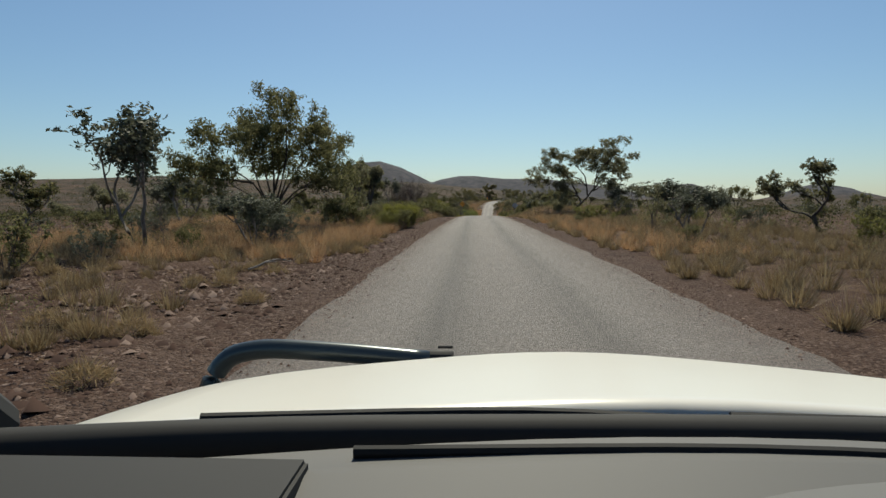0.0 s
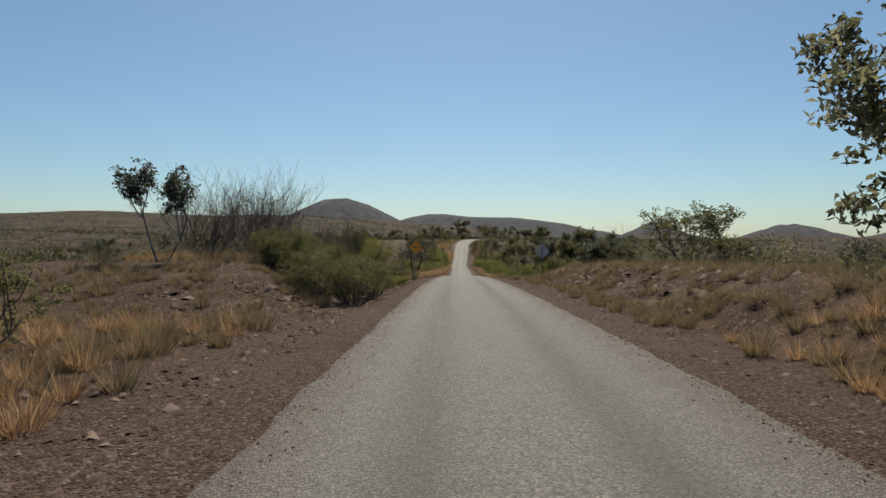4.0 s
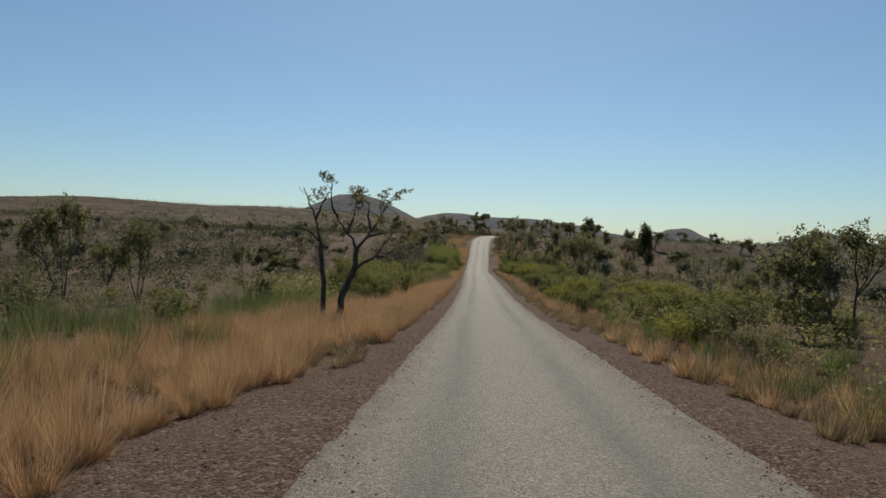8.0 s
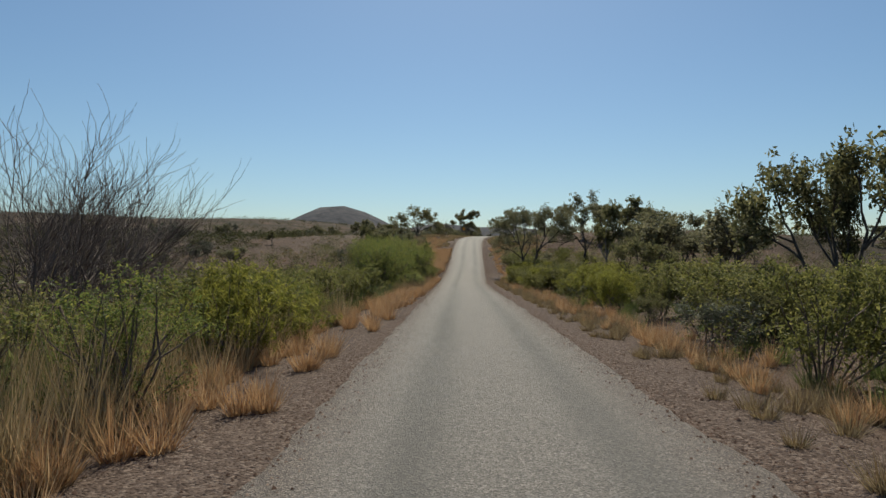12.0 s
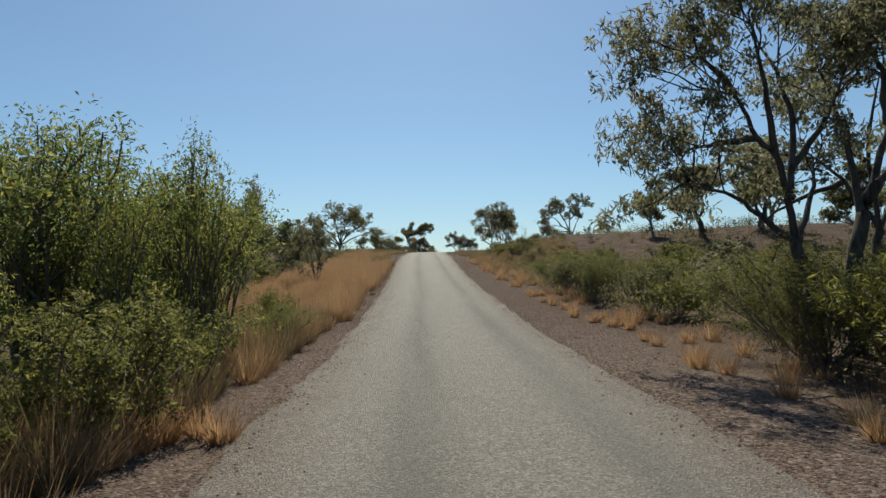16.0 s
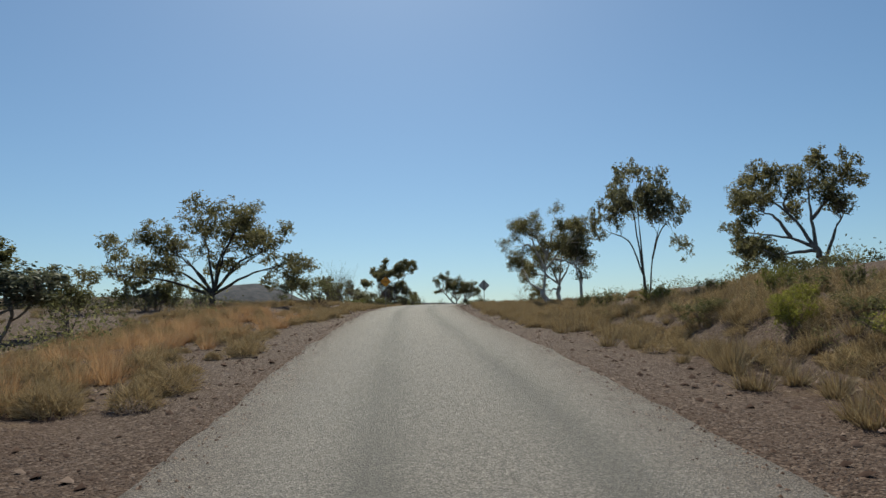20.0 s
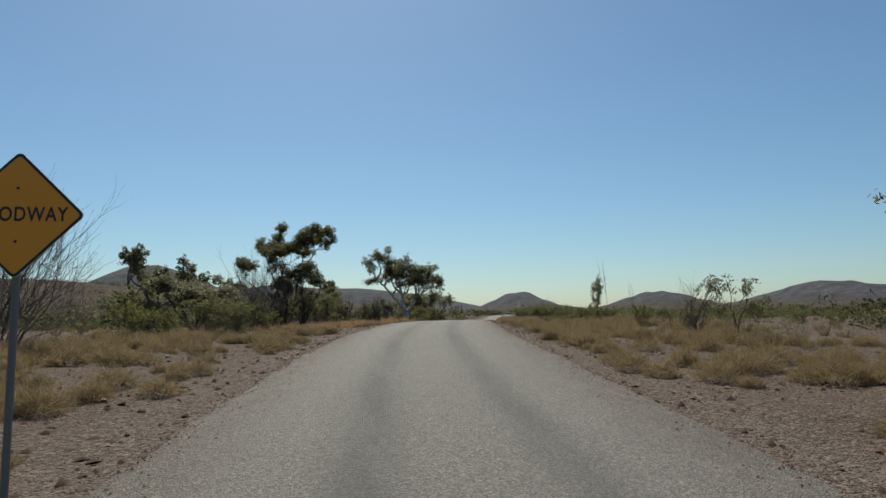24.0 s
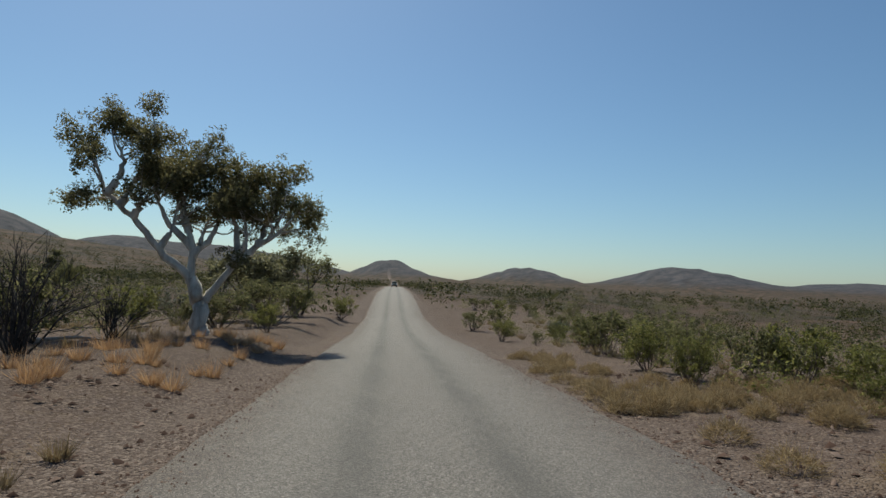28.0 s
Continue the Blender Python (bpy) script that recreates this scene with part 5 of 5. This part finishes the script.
fill(80, 122, 200, -32, -12, 0.5, 1.3, 150, OLIVE_LEAF, LOW_OLIVE)
fill(190, 262, 350, -34, -10, 0.7, 1.9, 150, OLIVE_LEAF, LOW_OLIVE)
fill(100, 0, 120, -36, -12, 0.4, 1.3, 150, OLIVE_LEAF, LOW_OLIVE)
fill(170, 0, 128, 9, 40, 0.4, 1.5, 150, OLIVE_LEAF, LOW_OLIVE)
fill(150, 262, 360, 10, 44, 0.4, 1.3, 150, OLIVE_LEAF, LOW_OLIVE)
fill(90, 284, 350, 7, 26, 0.25, 0.6, 170, OLIVE_LEAF, LOW_OLIVE)
fill(25, 312, 350, 8, 13, 0.3, 0.7, 170, OLIVE_LEAF, LOW_OLIVE)
fill(140, 385, 480, 9.5, 32, 0.5, 1.3, 200, OLIVE_LEAF, LOW_OLIVE)
fill(110, 400, 500, 9.0, 44, 0.5, 1.3, 180, GREEN_LEAF, LOW_GREEN)
fill(320, 380, 560, 16, 100, 0.6, 1.6, 110, OLIVE_LEAF, LOW_OLIVE)
fill(160, 392, 520, -40, -9, 0.7, 1.9, 150, OLIVE_LEAF, LOW_OLIVE)
far_scrub(1700, ring(1700, -10, 560, 20, 64), 0.6, 1.8, 120, FAR_LEAF, "scattered olive scrub over the plain", 0.15)
far_scrub(1900, ring(1900, -10, 560, 64, 150), 0.7, 1.9, 40, FAR_LEAF, "scattered olive scrub over the plain")
far_scrub(500, ring(500, -10, 700, 24, 260), 0.5, 1.5, 110, GREY_LEAF, "scattered grey-green scrub over the plain", 0.16)
far_scrub(3600, ring(3600, 150, 1500, 90, 800), 1.0, 3.0, 14, FAR_LEAF, "distant olive scrub on the slopes")
x, y = ring(9000, 120, 1000, 45, 560)
far_scrub(9000, (road_x(y) - np.abs(x - road_x(y)), y), 1.0, 3.0, 14, FAR_LEAF, "dark scrub over the long rise")
far_scrub(1500, ring(1500, 480, 1600, 6, 300), 1.2, 3.4, 20, FAR_LEAF, "distant dark scrub beyond the road")
x, y = ring(3600, -5, 480, 9, 70)
tussocks("grass", g, x, y, g.uniform(0.3, 0.6, 3600), g.uniform(0.2, 0.45, 3600), 80, BUFF_GRASS, "thin dry grass over the open ground", 0.01, 0.75)

# ---------------------------------------------------------------- road signs
SIGN_YELLOW = plain_material("sign_yellow", (0.92, 0.35, 0.025), 0.5, 0.0, 0.03)
SIGN_BLACK = plain_material("sign_black", (0.015, 0.015, 0.015), 0.5)
SIGN_GREY = plain_material("sign_back", (0.5, 0.48, 0.47), 0.55, 0.15)
GALVANISED = plain_material("galvanised_steel", (0.2, 0.19, 0.18), 0.65, 0.35)


def part(name, bm, material, parent, label="", smooth=False):
    me = bpy.data.meshes.new(name)
    bmesh.ops.recalc_face_normals(bm, faces=bm.faces)
    bm.to_mesh(me)
    bm.free()
    if smooth:
        me.polygons.foreach_set("use_smooth", np.ones(len(me.polygons), bool))
    me.materials.append(material)
    o = new(name, me)
    o.parent = parent
    return tagged(o, label) if label else o


def rounded_diamond(side, corner, thick, y):
    """A plate stood on its corner, facing -y, with rounded corners."""
    bm, h, pts = bmesh.new(), side / 2 - corner, []
    for k, (cx, cz) in enumerate(((h, h), (-h, h), (-h, -h), (h, -h))):
        for j in range(5):
            a = math.pi / 2 * (k + j / 4)
            pts.append((cx + corner * math.cos(a), cz + corner * math.sin(a)))
    c = math.cos(math.pi / 4)
    ring_v = [bm.verts.new(((x - z) * c, y, (x + z) * c)) for x, z in pts]
    face = bm.faces.new(ring_v)
    out = bmesh.ops.extrude_face_region(bm, geom=[face])
    bmesh.ops.translate(bm, verts=[v for v in out["geom"] if isinstance(v, bmesh.types.BMVert)], vec=(0, thick, 0))
    return bm


def cylinder(radius, z0, z1, sides=14, at=(0, 0)):
    bm = bmesh.new()
    bmesh.ops.create_cone(bm, cap_ends=True, segments=sides, radius1=radius, radius2=radius, depth=z1 - z0, matrix=Matrix.Translation((at[0], at[1], (z0 + z1) / 2)))
    return bm


def road_sign(x, y, base, middle, lean, turn, front, label):
    """A diamond sign of 0.75 m sides on a pipe; front: its lettered face looks down the road at us."""
    top = tagged(new("road_sign"), label, "road sign", "floodway signs")
    top.matrix_basis = Matrix.Translation((x, y, base)) @ Matrix.Rotation(turn, 4, "Z") @ Matrix.Rotation(lean, 4, "Y")
    h = middle - base
    part("post", cylinder(0.03, -0.3, h + 0.42), GALVANISED, top, "grey steel pipe post")
    board = part("plate", rounded_diamond(0.75, 0.045, 0.004, -0.045), SIGN_GREY, top, "grey aluminium diamond plate")
    board.location = (0, 0, h)
    for dz in (-0.22, 0.22):
        bm = bmesh.new()
        bmesh.ops.create_cube(bm, size=1, matrix=Matrix.Translation((0, -0.012, dz)) @ Matrix.Diagonal((0.11, 0.055, 0.035, 1)))
        bmesh.ops.bevel(bm, geom=bm.edges[:], offset=0.005, segments=1, affect="EDGES")
        part("bracket", bm, GALVANISED, board, "steel clamp bracket")
        bm = cylinder(0.012, 0, 0.008, 8)
        bmesh.ops.transform(bm, matrix=Matrix.Translation((0, -0.047, dz)) @ Matrix.Rotation(radians(90), 4, "X"), verts=bm.verts)
        part("bolt", bm, SIGN_BLACK, board, "dark bolt head")
    if front:
        part("border", rounded_diamond(0.742, 0.044, 0.0012, -0.0475), SIGN_BLACK, board, "black border")
        part("face", rounded_diamond(0.70, 0.03, 0.0012, -0.049), SIGN_YELLOW, board, "faded yellow-orange face")
        text = bpy.data.curves.new("lettering", "FONT")
        text.body, text.align_x, text.align_y, text.size, text.extrude = "FLOODWAY", "CENTER", "CENTER", 0.165, 0.0006
        text.offset = 0.003
        text.space_character = 1.12
        holder = bpy.data.objects.new("lettering", text)
        scene.collection.objects.link(holder)
        me = bpy.data.meshes.new_from_object(holder.evaluated_get(bpy.context.evaluated_depsgraph_get()))
        bpy.data.objects.remove(holder)
        me.materials.clear()
        me.materials.append(SIGN_BLACK)
        o = tagged(new("lettering", me), "black capital lettering")
        o.parent = board
        o.matrix_basis = Matrix.Translation((0, -0.0505, 0)) @ Matrix.Rotation(radians(90), 4, "X") @ Matrix.Diagonal((0.78, 1, 1, 1))
    return top


road_sign(-1.7, 110.7, float(ground_z(-1.7, 110.7)), 2.1, radians(4), 0.05, True, "yellow diamond floodway warning sign on a leaning post")
road_sign(7.2, 110.7, float(ground_z(7.2, 110.7)), 1.85, radians(-1), math.pi, False, "grey back of a diamond road sign among stones")
road_sign(8.7, 373.0, float(ground_z(8.7, 373.0)), 6.3, radians(0.5), -0.12, True, "yellow diamond floodway warning sign beside dry tussocks")
road_sign(17.75, 372.5, float(ground_z(17.75, 372.5)), 5.75, radians(-0.5), math.pi - 0.1, False, "grey back of a diamond road sign on the gravel verge")


# ---------------------------------------------------------------- vehicles
PAINT = plain_material("cream_white_paint", (0.74, 0.71, 0.64), 0.28, 0.0, 0.05)
TRIM = plain_material("black_plastic", (0.012, 0.012, 0.013), 0.8)
DASH = plain_material("grey_dash_vinyl", (0.095, 0.094, 0.093), 0.7, 0.0, 0.08)
RUBBER = plain_material("tyre_rubber", (0.02, 0.02, 0.02), 0.85)
STEEL = plain_material("dark_steel_tube", (0.05, 0.065, 0.07), 0.3, 0.4)
CHROME = plain_material("bright_metal", (0.6, 0.6, 0.6), 0.2, 0.9)
PANE = Nodes("tinted_glass", 0.05, 0.5)
PANE.b.inputs["Base Color"].default_value = (0.02, 0.025, 0.025, 1)
PANE = PANE.m


def sheet(points_at, us, vs, thick=0.012):
    """A curved panel over the grid us x vs, given thickness downwards."""
    bm = bmesh.new()
    grid = [[bm.verts.new(points_at(u, v)) for v in vs] for u in us]
    for i in range(len(us) - 1):
        for j in range(len(vs) - 1):
            bm.faces.new((grid[i][j], grid[i + 1][j], grid[i + 1][j + 1], grid[i][j + 1]))
    out = bmesh.ops.extrude_face_region(bm, geom=bm.faces[:])
    bmesh.ops.translate(bm, verts=[v for v in out["geom"] if isinstance(v, bmesh.types.BMVert)], vec=(0, 0, -thick))
    return bm


def box(x0, x1, y0, y1, z0, z1, round_by=0.03):
    bm = bmesh.new()
    bmesh.ops.create_cube(bm, size=1, matrix=Matrix.Translation(((x0 + x1) / 2, (y0 + y1) / 2, (z0 + z1) / 2)) @ Matrix.Diagonal((x1 - x0, y1 - y0, z1 - z0, 1)))
    bmesh.ops.bevel(bm, geom=bm.edges[:], offset=round_by, segments=2, affect="EDGES")
    return bm


def pipe(points, radius, sides=12):
    bm = bmesh.new()
    p = np.array(points, float)
    t = np.linspace(0, len(p) - 1, 5 * (len(p) - 1) + 1)
    q = np.stack([np.interp(t, np.arange(len(p)), p[:, c]) for c in range(3)], 1)
    for _ in range(3):
        q[1:-1] = (q[:-2] + 2 * q[1:-1] + q[2:]) / 4
    v, f = tube(q, np.full(len(q), radius), sides)
    vs = [bm.verts.new(a) for a in v]
    for a in f:
        bm.faces.new([vs[k] for k in a])
    bm.faces.new(vs[:sides][::-1]), bm.faces.new(vs[-sides:])
    return bm


def wheel(parent, x, y):
    w = part("wheel", cylinder(0.37, -0.12, 0.12, 28), RUBBER, parent, "black tyre on a pale rim")
    w.matrix_basis = Matrix.Translation((x, y, 0.38)) @ Matrix.Rotation(radians(90), 4, "Y")
    part("rim", cylinder(0.21, -0.125, 0.125, 20), CHROME, w, "pale metal rim")


def small_car(x, y, turn, label):
    """A far white four-wheel drive, seen from the front."""
    top = tagged(new("car"), label, "car", "vehicles on the road")
    top.matrix_basis = Matrix.Translation((x, y, float(road_z(y)) + 0.04)) @ Matrix.Rotation(turn, 4, "Z")
    part("body", box(-0.95, 0.95, -2.3, 2.3, 0.45, 1.15, 0.12), PAINT, top, "white painted body")
    part("cabin", box(-0.82, 0.82, -0.9, 2.2, 1.1, 1.9, 0.18), PAINT, top, "white cabin and roof")
    part("windscreen", box(-0.72, 0.72, -0.93, -0.86, 1.2, 1.75, 0.03), PANE, top, "dark windscreen")
    part("bumper", box(-0.93, 0.93, -2.4, -2.2, 0.42, 0.72, 0.05), TRIM, top, "black front bumper")
    part("grille", box(-0.5, 0.5, -2.33, -2.28, 0.75, 1.0, 0.02), TRIM, top, "dark grille")
    for sx in (-0.72, 0.72):
        part("headlight", box(sx - 0.16, sx + 0.16, -2.34, -2.28, 0.8, 0.98, 0.02), CHROME, top, "clear headlight")
        wheel(top, sx * 1.12, -1.4)
        wheel(top, sx * 1.12, 1.5)
    return top


small_car(float(road_x(628)) + 0.3, 628, radians(-20), "oncoming white four-wheel drive far down the road")


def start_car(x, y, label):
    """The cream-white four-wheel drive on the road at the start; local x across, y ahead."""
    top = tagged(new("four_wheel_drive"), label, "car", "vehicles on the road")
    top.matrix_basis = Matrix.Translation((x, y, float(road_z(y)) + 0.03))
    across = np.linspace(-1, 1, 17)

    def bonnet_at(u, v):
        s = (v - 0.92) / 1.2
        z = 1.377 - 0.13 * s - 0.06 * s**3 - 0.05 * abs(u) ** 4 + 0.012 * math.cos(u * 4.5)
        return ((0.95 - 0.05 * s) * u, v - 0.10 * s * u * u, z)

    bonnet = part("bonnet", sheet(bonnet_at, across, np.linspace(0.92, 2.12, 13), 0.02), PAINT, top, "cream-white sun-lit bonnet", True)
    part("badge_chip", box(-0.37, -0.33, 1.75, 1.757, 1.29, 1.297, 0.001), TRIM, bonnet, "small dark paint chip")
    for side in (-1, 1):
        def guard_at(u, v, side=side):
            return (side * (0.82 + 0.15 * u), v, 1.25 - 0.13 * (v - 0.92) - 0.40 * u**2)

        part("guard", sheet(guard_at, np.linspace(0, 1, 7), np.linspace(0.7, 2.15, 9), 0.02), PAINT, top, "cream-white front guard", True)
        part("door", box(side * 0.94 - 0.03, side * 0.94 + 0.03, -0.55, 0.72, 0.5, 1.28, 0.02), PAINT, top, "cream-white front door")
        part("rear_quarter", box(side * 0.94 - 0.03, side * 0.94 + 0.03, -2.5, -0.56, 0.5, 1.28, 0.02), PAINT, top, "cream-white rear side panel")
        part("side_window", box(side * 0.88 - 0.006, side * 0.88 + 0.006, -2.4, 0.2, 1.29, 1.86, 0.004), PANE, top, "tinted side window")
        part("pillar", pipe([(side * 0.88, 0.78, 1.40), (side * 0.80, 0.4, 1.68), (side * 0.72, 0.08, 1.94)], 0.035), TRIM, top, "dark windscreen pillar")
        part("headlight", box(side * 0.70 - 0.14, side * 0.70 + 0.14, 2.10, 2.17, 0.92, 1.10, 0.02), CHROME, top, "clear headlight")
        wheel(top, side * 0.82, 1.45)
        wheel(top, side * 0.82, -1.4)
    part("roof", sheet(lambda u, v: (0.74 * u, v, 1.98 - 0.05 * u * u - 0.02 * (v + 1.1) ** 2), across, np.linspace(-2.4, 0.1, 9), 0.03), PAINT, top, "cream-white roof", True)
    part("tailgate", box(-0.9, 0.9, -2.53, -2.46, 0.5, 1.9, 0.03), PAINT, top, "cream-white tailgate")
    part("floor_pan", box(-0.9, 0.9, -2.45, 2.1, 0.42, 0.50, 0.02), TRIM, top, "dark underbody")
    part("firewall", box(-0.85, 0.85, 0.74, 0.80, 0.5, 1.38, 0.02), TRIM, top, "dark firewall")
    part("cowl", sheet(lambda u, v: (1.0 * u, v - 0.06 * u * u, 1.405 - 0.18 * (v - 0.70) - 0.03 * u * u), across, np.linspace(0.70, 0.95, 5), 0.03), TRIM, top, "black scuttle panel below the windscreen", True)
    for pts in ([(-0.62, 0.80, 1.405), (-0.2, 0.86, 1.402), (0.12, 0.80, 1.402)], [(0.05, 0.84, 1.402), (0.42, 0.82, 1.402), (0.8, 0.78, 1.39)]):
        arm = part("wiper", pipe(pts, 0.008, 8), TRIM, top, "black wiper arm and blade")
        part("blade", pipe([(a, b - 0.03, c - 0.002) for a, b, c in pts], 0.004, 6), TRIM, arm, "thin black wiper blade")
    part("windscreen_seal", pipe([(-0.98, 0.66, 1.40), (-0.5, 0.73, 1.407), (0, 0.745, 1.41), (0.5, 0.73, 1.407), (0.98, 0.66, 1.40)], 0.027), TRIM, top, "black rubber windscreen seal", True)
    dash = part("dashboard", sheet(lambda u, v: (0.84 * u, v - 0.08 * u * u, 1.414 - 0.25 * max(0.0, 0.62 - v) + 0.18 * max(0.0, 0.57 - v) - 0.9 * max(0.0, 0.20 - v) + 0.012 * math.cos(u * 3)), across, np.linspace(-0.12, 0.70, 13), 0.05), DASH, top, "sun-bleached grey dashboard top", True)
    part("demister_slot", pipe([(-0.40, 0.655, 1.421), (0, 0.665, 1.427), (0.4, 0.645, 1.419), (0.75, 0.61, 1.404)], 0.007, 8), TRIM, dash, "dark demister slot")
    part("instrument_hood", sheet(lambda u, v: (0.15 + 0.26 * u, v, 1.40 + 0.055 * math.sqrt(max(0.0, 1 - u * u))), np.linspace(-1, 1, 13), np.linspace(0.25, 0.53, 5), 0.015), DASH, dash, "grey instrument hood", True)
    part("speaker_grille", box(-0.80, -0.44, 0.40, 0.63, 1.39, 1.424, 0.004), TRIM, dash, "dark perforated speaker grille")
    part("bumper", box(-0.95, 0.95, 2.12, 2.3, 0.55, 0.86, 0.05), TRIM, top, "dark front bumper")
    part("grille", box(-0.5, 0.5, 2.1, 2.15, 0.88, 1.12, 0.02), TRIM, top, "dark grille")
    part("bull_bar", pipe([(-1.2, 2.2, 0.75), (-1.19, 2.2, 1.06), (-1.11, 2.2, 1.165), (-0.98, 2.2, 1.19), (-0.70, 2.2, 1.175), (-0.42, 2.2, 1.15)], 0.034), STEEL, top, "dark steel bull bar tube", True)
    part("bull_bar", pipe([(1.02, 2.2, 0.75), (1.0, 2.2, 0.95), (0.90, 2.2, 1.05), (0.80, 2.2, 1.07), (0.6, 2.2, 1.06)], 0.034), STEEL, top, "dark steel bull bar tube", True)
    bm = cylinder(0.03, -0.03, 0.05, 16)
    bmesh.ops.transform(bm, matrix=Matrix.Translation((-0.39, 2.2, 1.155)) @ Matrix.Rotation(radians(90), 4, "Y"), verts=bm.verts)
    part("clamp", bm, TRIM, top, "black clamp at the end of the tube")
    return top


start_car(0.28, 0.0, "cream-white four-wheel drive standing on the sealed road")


# ---------------------------------------------------------------- fallen branches
def fallen_branch(x, y, length, turn, seed, label="bleached fallen branch lying on the ground"):
    w = Wood(seed)
    top = tagged(new("fallen_branch"), label, "fallen branch", "fallen branches")
    top.matrix_basis = Matrix.Translation((x, y, float(ground_z(x, y)) + 0.05)) @ Matrix.Rotation(turn, 4, "Z")
    pts, way = w.branch((-length / 2, 0, 0.02), (1, 0, 0.02), length, 0.05 * length / 2, 0.018, 0.10, 0.0, 8, 7)
    ends = [0, 1]
    for k in (3, 5, 6):
        side = w.rng.choice([-1.0, 1.0])
        w.branch(pts[k], (0.7, side * 0.8, w.rng.uniform(0.0, 0.35)), length * w.rng.uniform(0.2, 0.4), 0.02, 0.006, 0.15, 0.0, 5, 5)
        ends.append(len(w.v))
    for name, a, b in zip(("stem", "twig", "twig", "twig"), ends[:-1], ends[1:]):
        o = new(name, joined("fallen_branch", w, a, b, PALE_TWIG))
        o.parent = top
    return top


for k, (x, y, length, turn) in enumerate([(12.0, 415.6, 2.4, 0.15), (10.6, 417.2, 1.6, 0.9), (4.3, 304.6, 0.9, 0.5), (14.0, 308.8, 1.8, 0.1), (-16.6, 29.1, 2.2, 0.3), (-5.0, 16.3, 1.2, 0.6), (-17.7, 25.9, 2.6, -0.2), (-13.8, 24.0, 1.6, 0.7), (-2.2, 121.9, 0.6, 0.4), (21.6, 441.0, 2.6, 0.2), (24.0, 457.0, 2.2, 0.1), (-3.9, 130.2, 1.1, 1.0), (19.9, 300.2, 2.0, 0.4)]):
    fallen_branch(x, y, length, turn, 100 + k)
